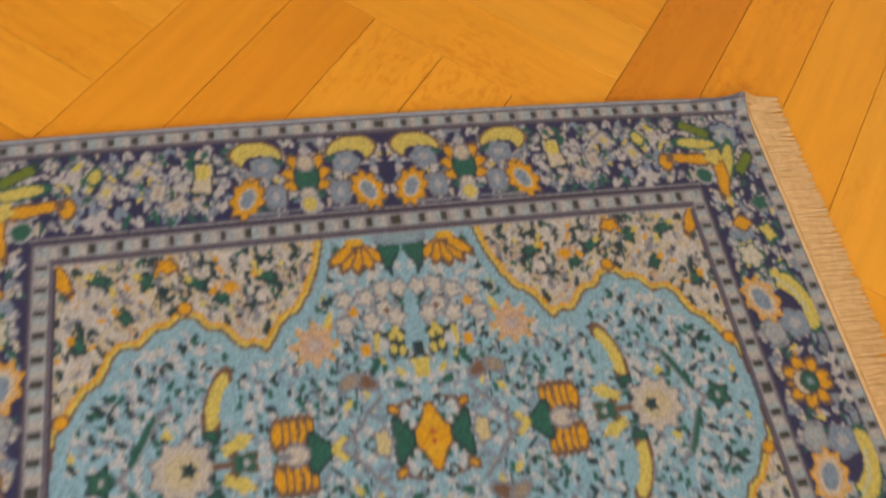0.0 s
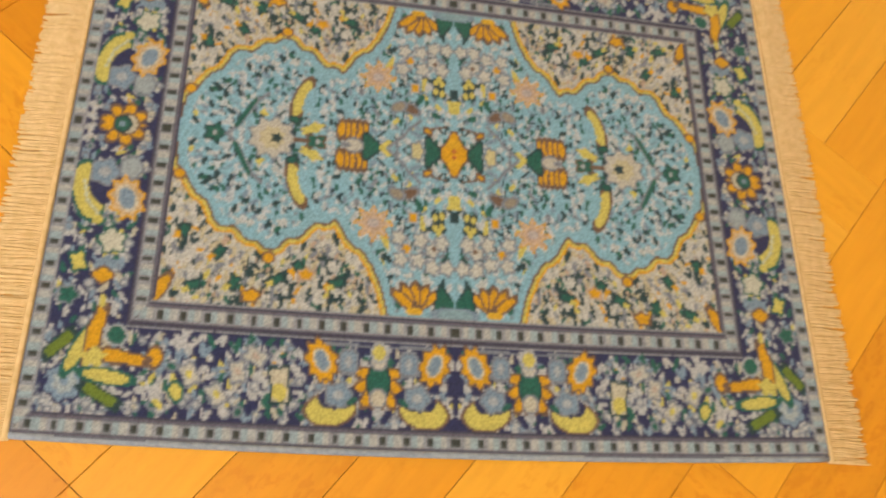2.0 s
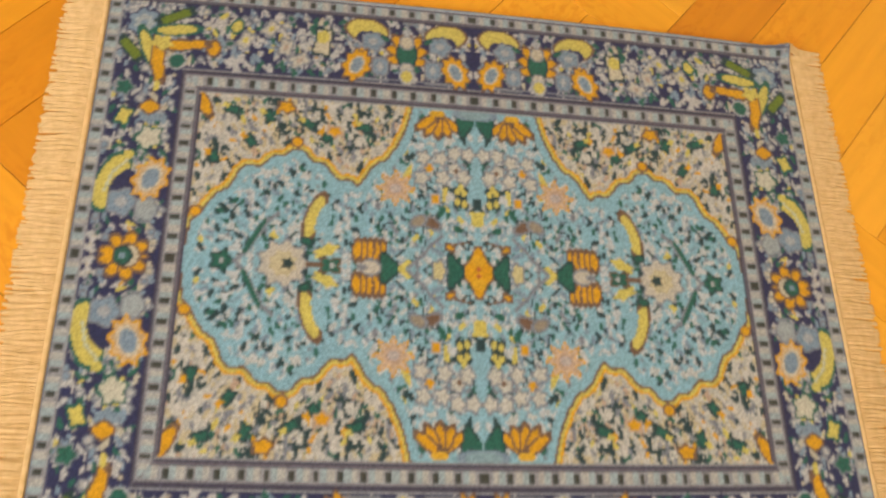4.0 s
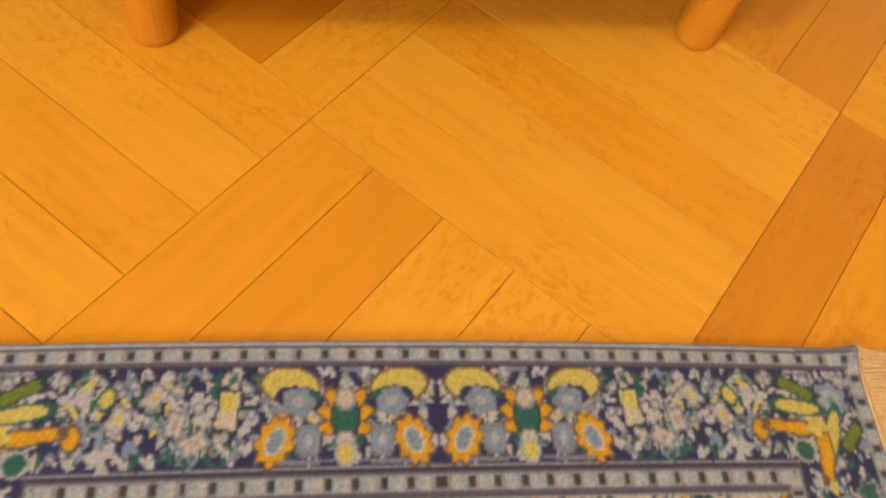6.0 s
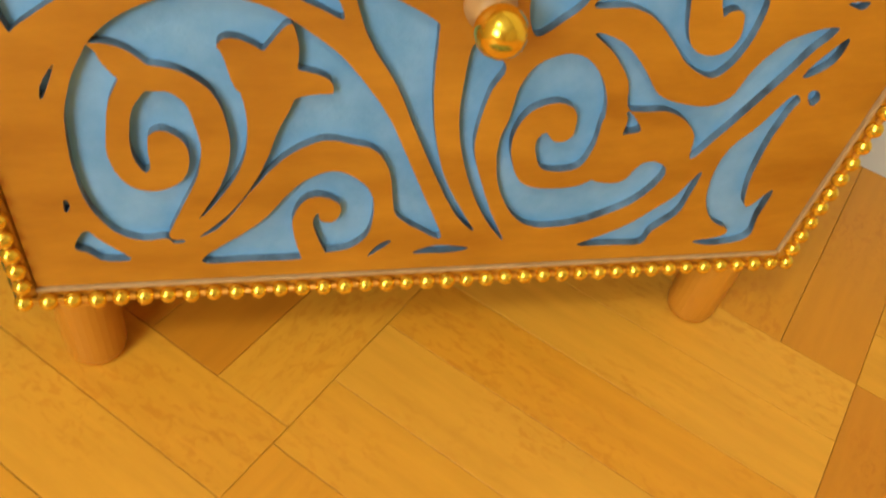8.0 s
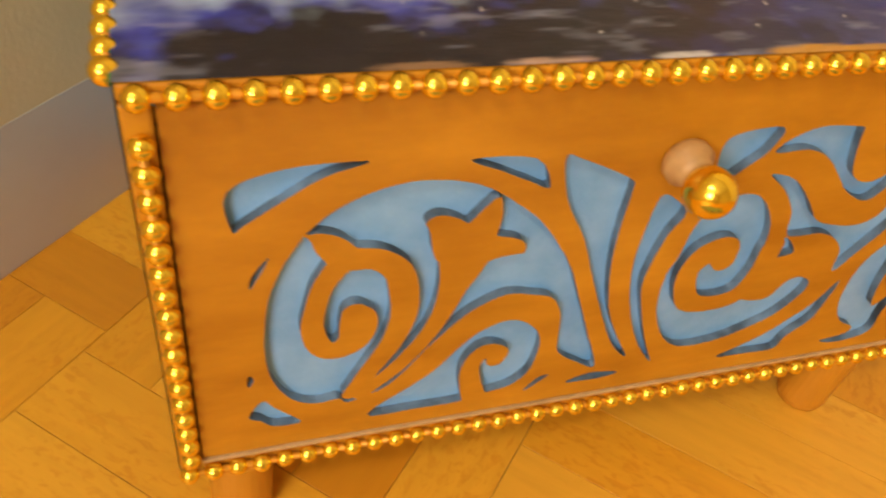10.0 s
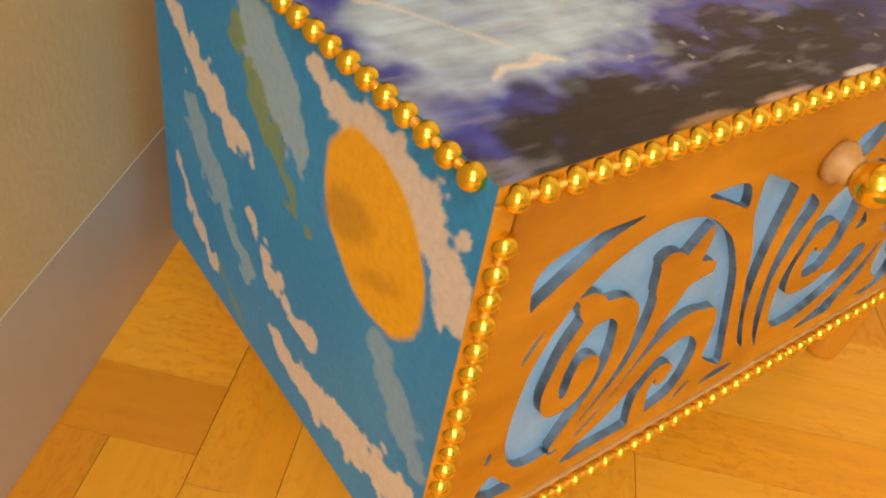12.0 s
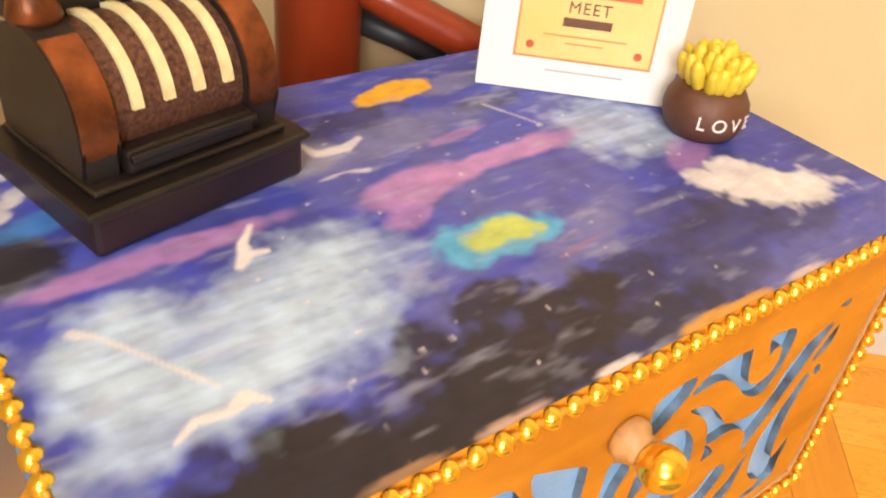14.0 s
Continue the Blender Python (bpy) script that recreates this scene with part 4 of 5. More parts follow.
# scroll-carved drawer front, places in mm along the front and above the floor
OPENINGS = {
    'under_arch': [(56, 201), (64, 209), (75, 216), (87, 220), (98, 221), (112, 219), (124, 214), (135, 206), (147, 196), (158, 182), (169, 165), (179, 143), (190, 118), (203, 87), (191, 93), (179, 103), (176, 113), (173, 131), (166, 145), (154, 150), (142, 152), (130, 146), (121, 137), (111, 123), (95, 99), (77, 90), (72, 94), (62, 93), (51, 99), (43, 114), (40, 132), (40, 151), (42, 168), (47, 184), (53, 196)],
    'swirl_gap': [(86, 77), (113, 101), (126, 119), (135, 129), (147, 134), (158, 129), (166, 117), (167, 99), (164, 88), (156, 81), (146, 79), (134, 75), (109, 75)],
    'low_left': [(32, 90), (38, 101), (43, 95), (49, 88), (55, 80), (43, 80), (37, 86)],
    'left_slit': [(35, 174), (36, 181), (43, 192), (39, 182)],
    'left_nick': [(33, 121), (35, 117), (32, 112)],
    'mid_left': [(151, 227), (158, 225), (182, 213), (185, 206), (186, 187), (188, 169), (192, 150), (199, 128), (209, 109), (220, 90), (208, 103), (195, 128), (182, 156), (171, 181), (160, 199), (154, 213)],
    'mid_right': [(200, 202), (199, 184), (200, 164), (205, 142), (215, 116), (226, 96), (237, 82), (226, 104), (216, 128), (210, 146), (210, 164), (212, 179), (216, 190), (209, 198)],
    'round': [(223, 164), (224, 181), (230, 193), (243, 198), (255, 192), (265, 177), (269, 159), (270, 142), (272, 126), (283, 122), (291, 124), (296, 134), (303, 136), (311, 131), (311, 122), (302, 108), (286, 98), (269, 92), (251, 92), (238, 101), (227, 120), (222, 138), (221, 152)],
    'thorn': [(271, 129), (275, 147), (280, 153), (289, 156), (278, 168), (280, 158), (276, 149)],
    'branch': [(250, 208), (264, 204), (279, 190), (290, 177), (302, 172), (317, 170), (327, 175), (330, 187), (334, 196), (339, 203), (343, 207), (354, 212), (363, 213), (362, 208), (357, 201), (352, 190), (346, 178), (338, 163), (331, 151), (322, 137), (318, 152), (309, 162), (298, 167), (287, 167), (278, 169), (273, 184), (262, 198)],
    'top_tri': [(219, 222), (223, 231), (244, 233), (243, 222), (236, 214), (225, 206)],
    'top_hook': [(246, 220), (253, 228), (266, 232), (289, 230), (304, 231), (321, 227), (324, 215), (323, 202), (319, 191), (312, 186), (298, 193), (287, 204), (275, 215), (263, 220)],
    'low_mid': [(279, 76), (291, 83), (304, 91), (314, 101), (324, 112), (332, 129), (332, 110), (330, 97), (320, 85), (317, 75), (300, 75)],
    'low_right': [(359, 176), (350, 158), (341, 144), (339, 128), (343, 108), (353, 92), (366, 84), (364, 78), (348, 75), (363, 71), (382, 76), (381, 93), (380, 114), (370, 101), (363, 119), (361, 145), (363, 166), (365, 173)],
    'slit': [(359, 186), (361, 194), (371, 208), (372, 197), (367, 190)],
    'pin_hole': [(367, 178), (371, 179), (375, 174), (373, 170), (369, 173)],
    'edge_slit': [(360, 225), (371, 226), (369, 222)],
    'low_slot': [(189, 76), (202, 81), (219, 78), (211, 75), (200, 75)],
    'low_nick': [(166, 74), (172, 84), (178, 86), (174, 81)],
    'top_left': [(30, 205), (29, 223), (48, 231), (71, 232), (76, 231), (61, 226), (46, 216), (34, 207)],
    'top_wedge': [(113, 229), (139, 227), (148, 212), (139, 216), (127, 222)],
}
SCROLLS = {
    'leaf_ring': [(56, 199, 1.3), (60, 197, 5.8), (65, 192, 11.7), (72, 185, 12.4), (83, 183, 11.0), (92, 175, 11.7), (96, 161, 12.4), (97, 146, 11.8), (93, 129, 10.7), (85, 112, 9.5), (77, 96, 7.2)],
    'curl_a': [(70, 184, 10.8), (63, 172, 9.1), (60, 159, 8.8), (59, 145, 9.6), (63, 133, 10.2), (70, 130, 11.4), (77, 136, 14.8), (78, 147, 15.9), (76, 153, 10.9)],
    'stem': [(82, 94, 6.1), (97, 111, 8.5), (108, 129, 8.6), (114, 145, 9.8), (117, 161, 13.3), (119, 174, 19.7), (119, 185, 24.7)],
    'petal_a': [(115, 185, 20.2), (110, 194, 14.3), (105, 199, 8.0), (102, 199, 3.4)],
    'petal_b': [(121, 187, 17.5), (125, 197, 12.3), (127, 206, 5.3), (128, 209, 1.5)],
    'petal_c': [(123, 181, 17.5), (132, 182, 12.4), (140, 181, 8.4), (144, 178, 2.4)],
    'curl_b': [(141, 73, 12.5), (136, 89, 10.7), (134, 103, 9.5), (139, 113, 10.1), (146, 110, 10.8), (146, 105, 9.0)],
    'curl_c': [(274, 161, 12.4), (274, 144, 11.7), (269, 129, 12.3), (256, 125, 11.4), (242, 128, 12.0), (235, 140, 11.3), (233, 152, 11.9), (238, 162, 15.4), (246, 163, 16.8), (250, 155, 11.5)],
    'hook_curl': [(292, 233, 13.7), (295, 221, 13.7), (301, 209, 15.9), (308, 207, 17.4), (310, 215, 10.2)],
}
DX0, DX1, DZ0, DZ1 = RIM + 0.0010, CW - RIM - 0.0030, ZB + 0.0085, ZT - 0.0085


def smooth_loop(pts, n=4):
    out, k = [], len(pts)
    for i in range(k):
        p0, p1, p2, p3 = (np.array(pts[(i + d) % k], float) for d in (-1, 0, 1, 2))
        for s in range(n):
            t = s / n
            out.append(0.5 * (2 * p1 + (p2 - p0) * t + (2 * p0 - 5 * p1 + 4 * p2 - p3) * t * t + (3 * p1 - p0 - 3 * p2 + p3) * t**3))
    return np.array(out)


def fret_field(step):
    xs, zs = np.arange(DX0 * 1000, DX1 * 1000 + 0.01, step), np.arange(DZ0 * 1000, DZ1 * 1000 + 0.01, step)
    X, Z = np.meshgrid(xs, zs)
    field = np.full(X.shape, 1e3)
    for pts in OPENINGS.values():
        loop = smooth_loop(pts)
        dist, odd = np.full(X.shape, 1e9), np.zeros(X.shape, bool)
        for (ax, az), (bx, bz) in zip(loop, np.roll(loop, -1, 0)):
            dx, dz = bx - ax, bz - az
            t = np.clip(((X - ax) * dx + (Z - az) * dz) / (dx * dx + dz * dz + 1e-12), 0, 1)
            dist = np.minimum(dist, np.hypot(X - ax - t * dx, Z - az - t * dz))
            if az != bz:
                odd ^= ((az > Z) != (bz > Z)) & (X < (bx - ax) * (Z - az) / (bz - az) + ax)
        field = np.minimum(field, np.where(odd, -dist, dist))
    for pts in SCROLLS.values():
        dense = []
        ext = [pts[0], *pts, pts[-1]]
        for p0, p1, p2, p3 in zip(ext, ext[1:], ext[2:], ext[3:]):
            p0, p1, p2, p3 = (np.array(p, float) for p in (p0, p1, p2, p3))
            for s in range(6):
                t = s / 6
                dense.append(0.5 * (2 * p1 + (p2 - p0) * t + (2 * p0 - 5 * p1 + 4 * p2 - p3) * t * t + (3 * p1 - p0 - 3 * p2 + p3) * t**3))
        dense.append(np.array(pts[-1], float))
        for (ax, az, aw), (bx, bz, bw) in zip(dense, dense[1:]):
            dx, dz = bx - ax, bz - az
            t = np.clip(((X - ax) * dx + (Z - az) * dz) / (dx * dx + dz * dz + 1e-9), 0, 1)
            field = np.maximum(field, (aw + t * (bw - aw)) * 0.5 - np.hypot(X - ax - t * dx, Z - az - t * dz))
    return X / 1000, Z / 1000, field + 0.25 * (soft_noise(X.shape, 6, 3, 2) - 0.5)


def fretwork(step=1.0, front=0.0005, back=0.0050):
    X, Z, F = fret_field(step)
    h, w = F.shape
    verts, faces, walls, known = [], [], [], {}

    def vert(key, x, z, y):
        if key not in known:
            known[key] = len(verts)
            verts.append((x, y, z))
        return known[key]

    solid = F > 0
    for i in range(h - 1):
        for j in range(w - 1):
            ring = ((i, j), (i, j + 1), (i + 1, j + 1), (i + 1, j))
            count = sum(bool(solid[c]) for c in ring)
            if count == 0:
                continue
            poly, cuts = [], []
            for a, b in zip(ring, ring[1:] + ring[:1]):
                if solid[a]:
                    poly.append(vert(a, X[a], Z[a], front))
                if solid[a] != solid[b]:
                    t = F[a] / (F[a] - F[b])
                    key = (min(a, b), max(a, b))
                    x, z = X[a] + t * (X[b] - X[a]), Z[a] + t * (Z[b] - Z[a])
                    poly.append(vert(key, x, z, front))
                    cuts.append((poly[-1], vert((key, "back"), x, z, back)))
            faces.append(poly)
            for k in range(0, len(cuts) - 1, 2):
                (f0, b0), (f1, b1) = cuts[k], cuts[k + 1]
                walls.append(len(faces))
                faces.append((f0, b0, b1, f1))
    me = bpy.data.meshes.new("fretwork")
    me.from_pydata(verts, [], faces)
    me.update()
    me.materials.append(ORANGE)
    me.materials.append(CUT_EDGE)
    # cut walls get the smeared colour with shade painted in
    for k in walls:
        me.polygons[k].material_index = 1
    return me


drawer = new("drawer")
drawer.parent = chest
fret = new("carved_front", fretwork())
fret.parent = drawer
tagged(fret, "orange stained front cut into leafy scrolls")
part("backing_panel", boxed(DX0, DX1, 0.0050, 0.0115, DZ0, DZ1), PANEL_BLUE, drawer, "pale blue backing behind the scrolls")
edge = bmesh.new()
box(edge, DX0, DX0 + 0.001, 0.0008, 0.0049, DZ0, DZ1)
box(edge, DX1 - 0.001, DX1, 0.0008, 0.0049, DZ0, DZ1)
box(edge, DX0 + 0.001, DX1 - 0.001, 0.0008, 0.0049, DZ0, DZ0 + 0.001)
box(edge, DX0 + 0.001, DX1 - 0.001, 0.0008, 0.0049, DZ1 - 0.001, DZ1)
part("front_edge", edge, ORANGE, drawer)
KX, KZ = 0.202, 0.222
knob_pose = Matrix.Translation((KX, 0.0005, KZ)) @ Matrix.Rotation(radians(90), 4, "X")
knob = part("knob", lathe([(0.0090, 0), (0.0102, 0.002), (0.0102, 0.006), (0.0074, 0.009), (0.0070, 0.012)], 28, knob_pose), PALEWOOD, drawer, "pale turned wooden knob with gold ball", smooth=True)
part("gold_ball", lathe([(0.0015, 0.0112)] + [(0.0103 * math.sin(a), 0.0212 - 0.0103 * math.cos(a)) for a in np.linspace(0.25, 3.0, 14)], 28, knob_pose), GOLD, knob, "gold painted ball", smooth=True)

# gold bead trim
PITCH = 0.0115
BEAD = lathe([(0.0045 * math.sin(a), -0.0045 * math.cos(a)) for a in np.linspace(0.12, math.pi - 0.12, 9)], 14)
bead_mesh = bpy.data.meshes.new("bead")
BEAD.to_mesh(bead_mesh)
BEAD.free()
bead_mesh.polygons.foreach_set("use_smooth", [True] * len(bead_mesh.polygons))
bead_mesh.materials.append(GOLD)
jig = np.random.default_rng(2)


def bead_row(start, end, count, out, seat):
    a, b, out = Vector(start), Vector(end), Vector(out)
    part("bead_cord", tube(bmesh.new(), [a, a.lerp(b, 0.5), b], 0.0017, 8), GILT, chest, "gilt cord between the beads", smooth=True)
    for k in range(count):
        p = a.lerp(b, k / (count - 1)) + out * jig.uniform(0.0, 0.0005)
        ob = new("bead", bead_mesh)
        ob.parent = chest
        s = jig.uniform(0.95, 1.04)
        ob.matrix_basis = Matrix.Translation(p) @ Matrix.Diagonal((s, s, s, 1))


UP, OUT, LEFT, RIGHT = (0, 0, 1), (0, -1, 0), (-1, 0, 0), (1, 0, 0)
n_w = round(CW / PITCH) + 1
bead_row((0.006, -0.0018, ZT - 0.0045), (CW - 0.006, -0.0018, ZT - 0.0045), n_w, OUT, 0)
bead_row((0.004, -0.0022, ZB + 0.001), (CW - 0.004, -0.0022, ZB + 0.001), n_w + 1, OUT, 0)
bead_row((0.0056, -0.0018, ZB + 0.0125), (0.0056, -0.0018, ZT - 0.0215), 17, OUT, 0)
bead_row((CW - 0.0056, -0.0018, ZB + 0.0125), (CW - 0.0056, -0.0018, ZT - 0.021), 17, OUT, 0)
bead_row((-0.0015, 0.009, ZT - 0.002), (-0.0015, CD - 0.003, ZT - 0.002), 23, LEFT, 0)

# ---------------------------------------------------------------- toy cash register
REG_TURN = 13.0
reg = thing("toy_cash_register", (0.0440, 0.1495, ZT + 0.0003), "black and copper toy cash register with ivory strips, on the chest", "cash register", REG_TURN)
reg.matrix_world = reg.matrix_world @ Matrix.Scale(0.91, 4)
RW, RD = 0.115, 0.092
part("plinth", boxed(0, RW, 0, RD, 0, 0.021, bevel=0.003), BLACKRED, reg, "dark brown drawer plinth")
part("ledge", boxed(-0.003, RW + 0.003, -0.003, RD + 0.002, 0.0212, 0.0250, bevel=0.0018), BLACK, reg)
part("step", boxed(0.006, RW - 0.006, 0.006, RD - 0.004, 0.0252, 0.0290, bevel=0.0015), BLACK, reg)


def cheek(x0, x1):
    bm = bmesh.new()
    prof = [(0.013, 0.0292)]
    for k in range(25):
        a = math.pi * (1.08 - k / 24 * 0.86)
        prof.append((0.048 + 0.036 * math.cos(a), 0.053 + 0.036 * math.sin(a)))
    prof += [(0.084, 0.054), (0.084, 0.0292)]
    f = [bm.verts.new((x0, y, z)) for y, z in prof]
    g = [bm.verts.new((x1, y, z)) for y, z in prof]
    bm.faces.new(f)
    bm.faces.new(list(reversed(g)))
    for k in range(len(prof)):
        q = (k + 1) % len(prof)
        bm.faces.new((f[q], f[k], g[k], g[q]))
    bmesh.ops.bevel(bm, geom=[e for e in bm.edges if abs((e.verts[0].co - e.verts[1].co).x) < 1e-6], offset=0.0018, segments=2, affect="EDGES")
    return bm


def drum(x0, x1, r, a0, a1, n=28):
    bm = bmesh.new()
    rows = []
    for k in range(n + 1):
        a = a0 + (a1 - a0) * k / n
        y, z = 0.048 - r * math.cos(a), 0.053 + r * math.sin(a)
        y2, z2 = 0.048 - (r - 0.003) * math.cos(a), 0.053 + (r - 0.003) * math.sin(a)
        rows.append([bm.verts.new(c) for c in ((x0, y, z), (x1, y, z), (x1, y2, z2), (x0, y2, z2))])
    for p, q in zip(rows, rows[1:]):
        for k in range(4):
            bm.faces.new((p[k], p[(k + 1) % 4], q[(k + 1) % 4], q[k]))
    bm.faces.new(list(reversed(rows[0])))
    bm.faces.new(rows[-1])
    return bm


part("cheek", cheek(0.006, 0.024), BLACK, reg, "rounded black cheek")
part("cheek", cheek(RW - 0.024, RW - 0.006), BLACK, reg, "rounded black cheek")
for x0 in (0.0068, RW - 0.0232):
    part("cheek_band", drum(x0, x0 + 0.0164, 0.0374, -0.55, 1.15), COPPER, reg, "rubbed copper band")
part("drum", drum(0.0242, RW - 0.0242, 0.033, -0.45, 2.6), ENGRAVED, reg, "engraved bronze drum")
for k in range(4):
    x = 0.0325 + k * 0.0155
    part("key_strip", drum(x + 0.0004, x + 0.0056, 0.0352, 0.1, 1.9), IVORY, reg, "curved ivory strip")
part("front_apron", boxed(0.0242, RW - 0.0242, 0.008, 0.03, 0.0292, 0.041, bevel=0.002), BLACK, reg)
part("slot_bar", boxed(0.0244, RW - 0.0244, 0.0045, 0.0078, 0.0365, 0.0405, bevel=0.001), BLACK, reg)
part("display_box", boxed(0.012, RW - 0.012, 0.060, 0.090, 0.0800, 0.110, bevel=0.004), BLACK, reg, "black display box")
part("display_neck", boxed(0.02, RW - 0.02, 0.060, 0.086, 0.066, 0.0798, bevel=0.002), BLACK, reg)
# added dome: the display's rounded corner, its highlight given as copper colour
part("corner_cap", lathe([(0.010, 0), (0.0115, 0.003), (0.009, 0.012), (0.004, 0.016)], 20, Matrix.Translation((0.016, 0.052, 0.0872))), COPPER, reg, "copper dome for the highlight on the rounded display corner", smooth=True)
part("crank_rod", lathe([(0.0022, 0.0), (0.0022, 0.075), (0.0045, 0.08), (0.0045, 0.088)], 12, Matrix.Translation((RW - 0.0035, 0.05, 0.062))), BLACK, reg, "black upright crank rod")
part("crank_hub", lathe([(0.006, 0), (0.006, 0.006)], 16, Matrix.Translation((RW - 0.0058, 0.05, 0.062)) @ Matrix.Rotation(radians(90), 4, "Y")), BLACK, reg)

# ---------------------------------------------------------------- small book
book = thing("small_book", (0.2860, 0.2215, ZT + 0.0003), "small white book with yellow title panel, standing upright on the chest", "book", -41.5)
BW, BH = 0.1165, 0.165
lean = Matrix.Rotation(radians(-6), 4, "X")
part("cover", boxed(0, BW, 0, 0.0022, 0, BH, bevel=0.0006, m=lean), PAPER, book, "white front cover")
part("pages", boxed(0.001, BW - 0.003, 0.0023, 0.0105, 0.001, BH - 0.002, m=lean), PAGES, book)
part("cover", boxed(0, BW, 0.0106, 0.0128, 0, BH, bevel=0.0006, m=lean), PAPER, book, "white back cover")


def print_on(name, x0, x1, z0, z1, mat, lift_):
    return part(name, boxed(x0, x1, -lift_ - 0.0003, -lift_, z0, z1, m=lean), mat, book)


print_on("panel_border", 0.020, 0.101, 0.020, 0.150, PRINT_OCHRE, 0.0001)
print_on("panel", 0.0215, 0.0995, 0.0215, 0.1485, PANEL_YEL, 0.0006)
print_on("picture", 0.033, 0.088, 0.058, 0.140, PRINT_RED, 0.0011)
print_on("name_bar", 0.046, 0.074, 0.0405, 0.0455, INK, 0.0011)
print_on("subtitle_bar", 0.036, 0.084, 0.0345, 0.0353, PRINT_OCHRE, 0.0011)
print_on("subtitle_bar", 0.049, 0.071, 0.0303, 0.0310, PRINT_OCHRE, 0.0011)
print_on("publisher_bar", 0.040, 0.086, 0.0130, 0.0142, GREYINK, 0.0001)
for sx, sz in ((0.029, 0.028), (0.092, 0.028)):
    part("rosette", lathe([(0.0024, 0), (0.0024, 0.0004)], 12, lean @ Matrix.Translation((sx, -0.0011, sz)) @ Matrix.Rotation(radians(90), 4, "X")), PRINT_RED, book)


def lettering(name, text, size, m, mat, parent, spacing=1.0, deep=0.0002):
    cu = bpy.data.curves.new(name, "FONT")
    cu.body, cu.size, cu.align_x, cu.extrude, cu.space_character = text, size, "CENTER", deep, spacing
    tmp = new("tmp_text", cu)
    me = bpy.data.meshes.new_from_object(tmp.evaluated_get(bpy.context.evaluated_depsgraph_get()))
    bpy.data.objects.remove(tmp)
    me.materials.clear()
    me.materials.append(mat)
    ob = new(name, me)
    ob.parent = parent
    ob.matrix_basis = m
    return ob


tagged(lettering("title_word", "MEET", 0.0095, lean @ Matrix.Translation((0.060, -0.0011, 0.0482)) @ Matrix.Rotation(radians(90), 4, "X"), INK, book, 1.15), "brown printed title word")

# ---------------------------------------------------------------- clay pot with yellow plant
pot = thing("clay_pot", (0.3690, 0.1170, ZT + 0.0003), "small brown clay pot with yellow clay succulent and white lettering", "plant pot", 0)
prof = [(0.017, 0), (0.0205, 0.003), (0.0232, 0.009), (0.0240, 0.015), (0.0228, 0.021), (0.0195, 0.0265), (0.0150, 0.030)]
part("bowl", lathe(prof, 36), CLAY, pot, "round brown clay bowl", smooth=True)
pr = np.random.default_rng(3)
for k in range(30):
    ring = 0 if k < 6 else 1 if k < 16 else 2
    a = 2 * math.pi * (k - (0, 6, 16)[ring]) / (6, 10, 14)[ring] + pr.uniform(-0.2, 0.2)
    tilt = (0.10, 0.28, 0.50)[ring] + pr.uniform(-0.1, 0.1)
    ln = (0.022, 0.020, 0.016)[ring] * pr.uniform(0.9, 1.1)
    base = Vector((0.004 + 0.004 * ring) * Vector((math.cos(a), math.sin(a), 0))) + Vector((0, 0, 0.027))
    d = Vector((math.cos(a) * math.sin(tilt), math.sin(a) * math.sin(tilt), math.cos(tilt)))
    pts = [base + d * ln * s + Vector((0, 0, 0.003 * s * s)) for s in (0, 0.3, 0.6, 0.85, 1.0)]
    part("leaf", tube(bmesh.new(), pts, [0.0030, 0.0040, 0.0041, 0.0034, 0.0016], 8), LEMON, pot, smooth=True)
for k, ch in enumerate("LOVE"):
    a = radians(-146 + k * 24)
    m = Matrix.Rotation(a, 4, "Z") @ Matrix.Translation((0.0238, 0, 0.0105)) @ Matrix.Rotation(radians(90), 4, "Z") @ Matrix.Rotation(radians(86), 4, "X")
    lettering("letter", ch, 0.0105, m, WHITE_INK, pot, 1.0, 0.0006)

# ---------------------------------------------------------------- red wooden stand in the corner
stand = thing("wooden_stand", (0.262, 0.372, 0), "red-brown lacquered wooden post with sloping rail, standing in the corner", "stand")
part("post", lathe([(0.030, 0.0005), (0.034, 0.004), (0.031, 0.02), (0.031, 0.2), (0.030, 0.5), (0.030, 0.9), (0.026, 0.92)], 28), REDWOOD, stand, "round red-brown post", smooth=True)
part("rail", tube(bmesh.new(), [(0.0, 0.0, 0.300), (0.045, -0.030, 0.272), (0.083, -0.057, 0.252), (0.11, -0.075, 0.238)], 0.0145, 12), REDWOOD, stand, "sloping round rail", smooth=True)
# added dark tube that stands for the shadow under the rail
part("bracket", tube(bmesh.new(), [(0.026, -0.004, 0.255), (0.05, -0.024, 0.246), (0.08, -0.044, 0.232)], 0.010, 8), RAIL_SHADE, stand, "dark tube for the shadow beneath the rail", smooth=True)

# ---------------------------------------------------------------- parquet: squares of five planks, laid crosswise in turn
PW, BLOCK = 0.0496, 0.248
F0 = Vector((0.1161, -0.0586, 0))
SKEW = Matrix.Rotation(radians(0.33), 3, "Z")
AX, BX = SKEW @ Vector((1, -1, 0)).normalized(), SKEW @ Vector((-1, -1, 0)).normalized()


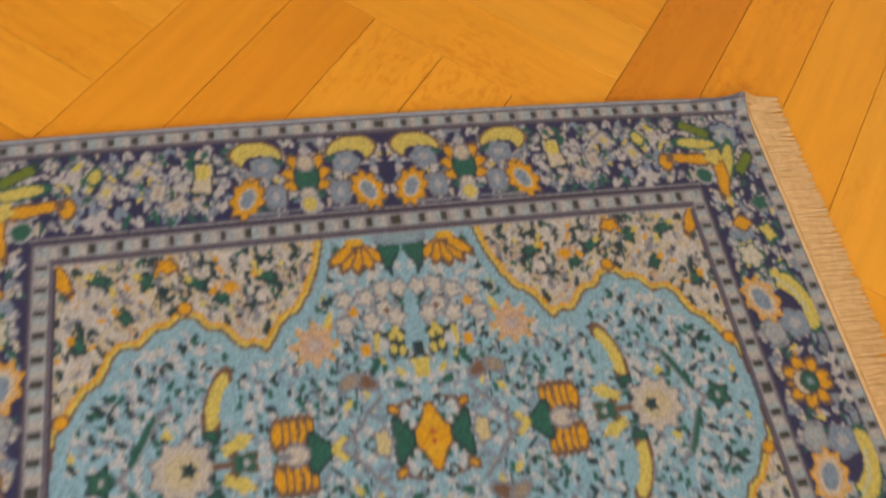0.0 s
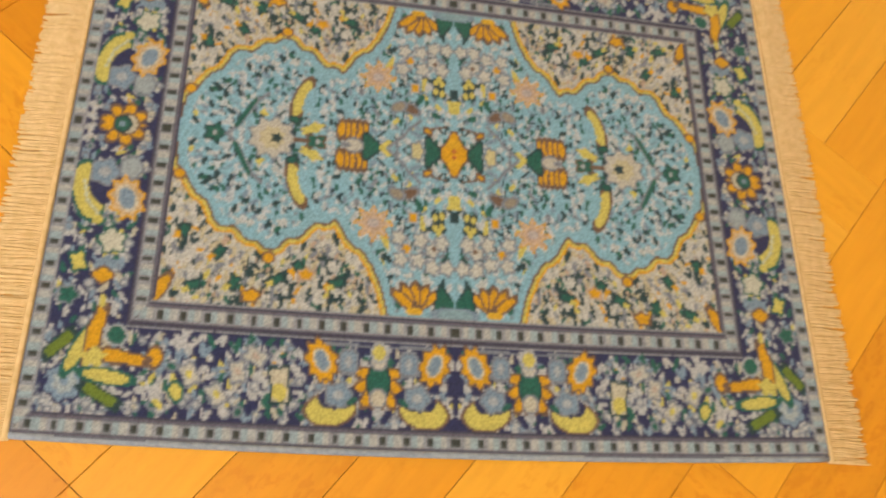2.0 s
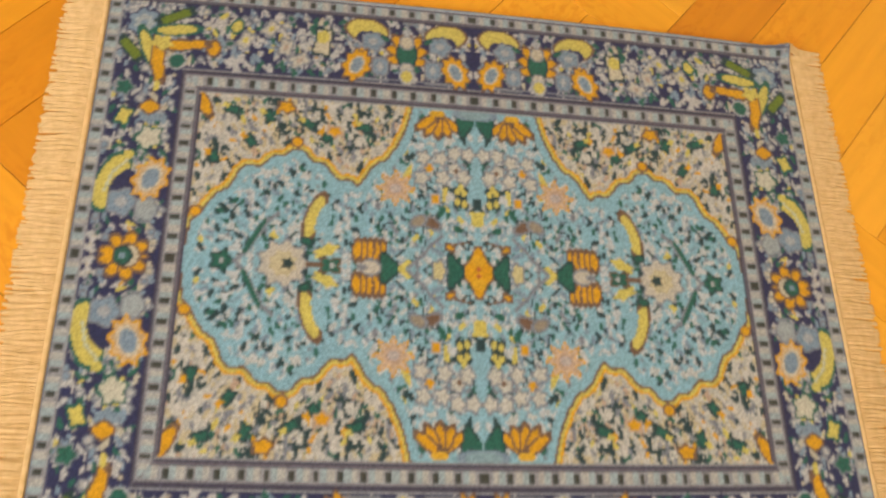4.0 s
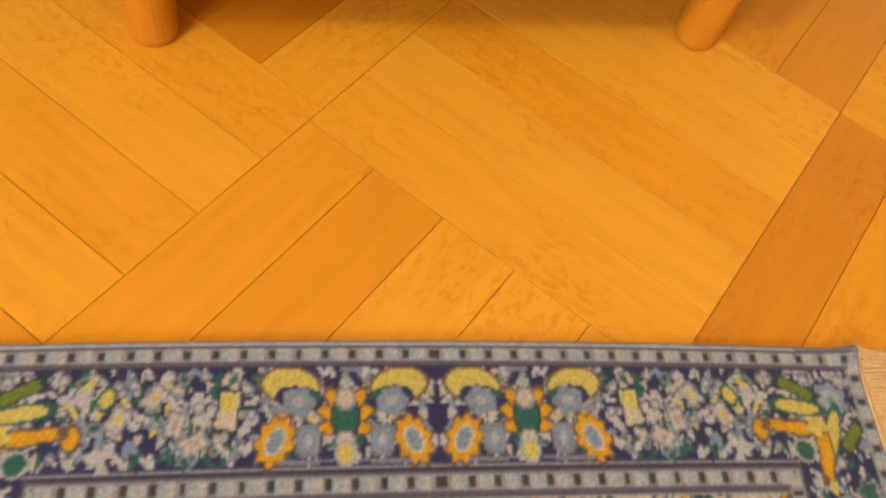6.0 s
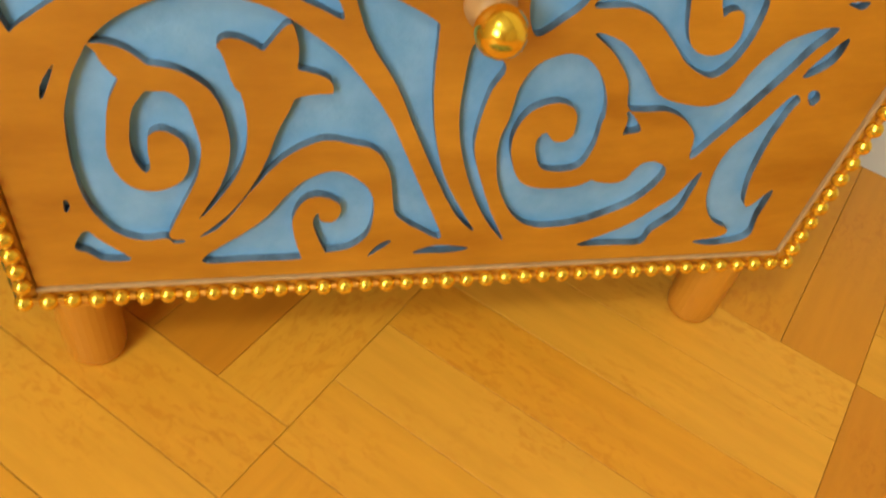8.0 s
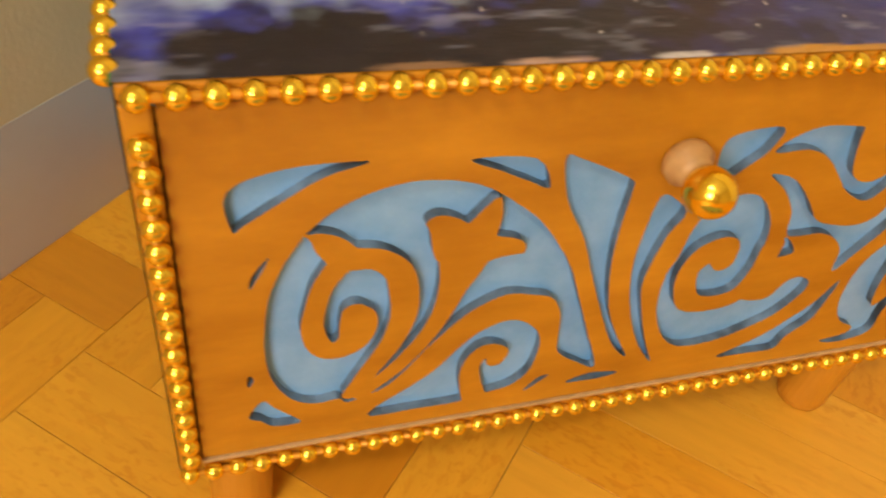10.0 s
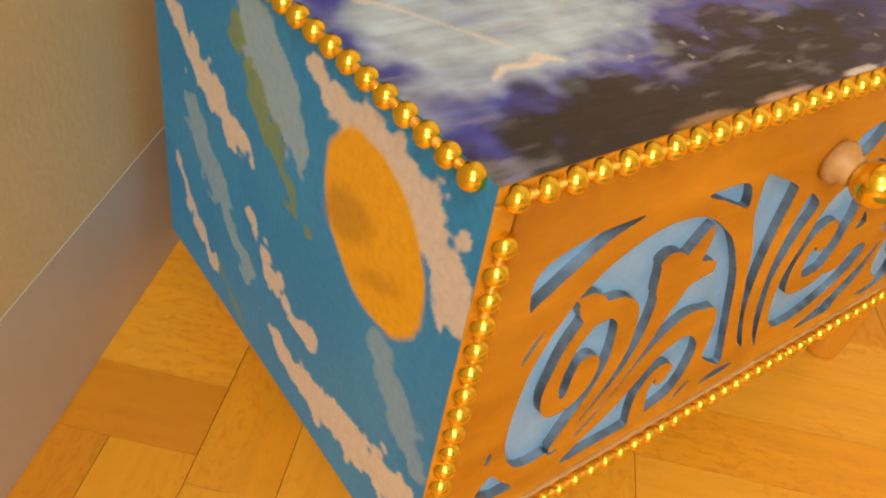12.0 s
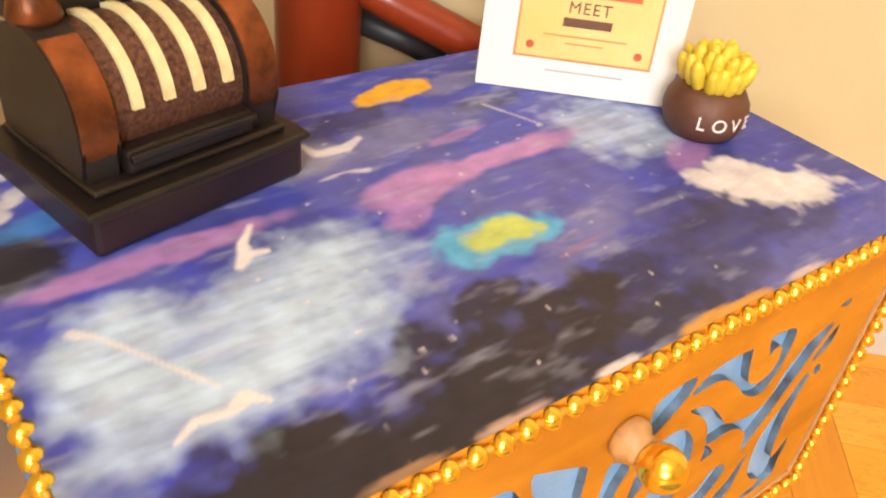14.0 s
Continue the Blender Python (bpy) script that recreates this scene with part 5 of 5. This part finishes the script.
def plank_mesh(length, width):
    bm = bmesh.new()
    l, w, c, gap = length / 2, width / 2, 0.00015, 0.00022
    low = [bm.verts.new((sx * (l - gap), sy * (w - gap), -0.004)) for sx, sy in ((-1, -1), (1, -1), (1, 1), (-1, 1))]
    mid = [bm.verts.new((sx * (l - gap), sy * (w - gap), -c * 0.6)) for sx, sy in ((-1, -1), (1, -1), (1, 1), (-1, 1))]
    top = [bm.verts.new((sx * (l - gap - c), sy * (w - gap - c), 0)) for sx, sy in ((-1, -1), (1, -1), (1, 1), (-1, 1))]
    bm.faces.new(top)
    for a, b in ((low, mid), (mid, top)):
        for k in range(4):
            bm.faces.new((a[k], a[(k + 1) % 4], b[(k + 1) % 4], b[k]))
    me = bpy.data.meshes.new("plank")
    bm.to_mesh(me)
    bm.free()
    me.materials.append(PLANK)
    return me


floor = structure("floor", boxed(-T, ROOM + T, -ROOM - T, T, -0.05, -0.0022), JOINT, "varnished orange parquet floor laid in squares of planks")
PM = plank_mesh(BLOCK, PW)
inv = RP.inverted()
far_bm = bmesh.new()
prng = np.random.default_rng(21)
for bu in range(-9, 17):
    for bv in range(-7, 20):
        for k in range(5):
            if (bu + bv) % 2:
                u, v, along = (bu + 0.5) * BLOCK, bv * BLOCK + (k + 0.5) * PW, AX
            else:
                u, v, along = bu * BLOCK + (k + 0.5) * PW, (bv + 0.5) * BLOCK, BX
            v -= PW * (0.3 if bu < -1 else 0.12 if bu < 0 else 0.0)
            v -= PW * (0.3 if bu < -1 else 0.12 if bu < 0 else 0.0)
            c = F0 + AX * u + BX * v
            loc = inv @ c
            if not (-0.14 < loc.x < ROOM + 0.12 and -ROOM - 0.12 < loc.y < 0.14):
                continue
            turn = math.atan2(along.y, along.x)
            m = Matrix.Translation((c.x, c.y, prng.uniform(-0.0002, 0.0))) @ Matrix.Rotation(turn + (math.pi if prng.random() < 0.5 else 0), 4, "Z")
            if -0.62 < c.x < 0.92 and -0.95 < c.y < 0.62:
                ob = new("plank", PM)
                ob.parent = floor
                ob.matrix_parent_inverse = inv
                ob.matrix_basis = m
            else:
                l, w = BLOCK / 2 - 0.0005, PW / 2 - 0.0005
                far_bm.faces.new([far_bm.verts.new(m @ Vector(p)) for p in ((-l, -w, 0), (l, -w, 0), (l, w, 0), (-l, w, 0))])
rest = part("far_planks", far_bm, PLANK, floor, "rest of the parquet planks")
rest.matrix_parent_inverse = inv
tagged(rest, kind="stuff")
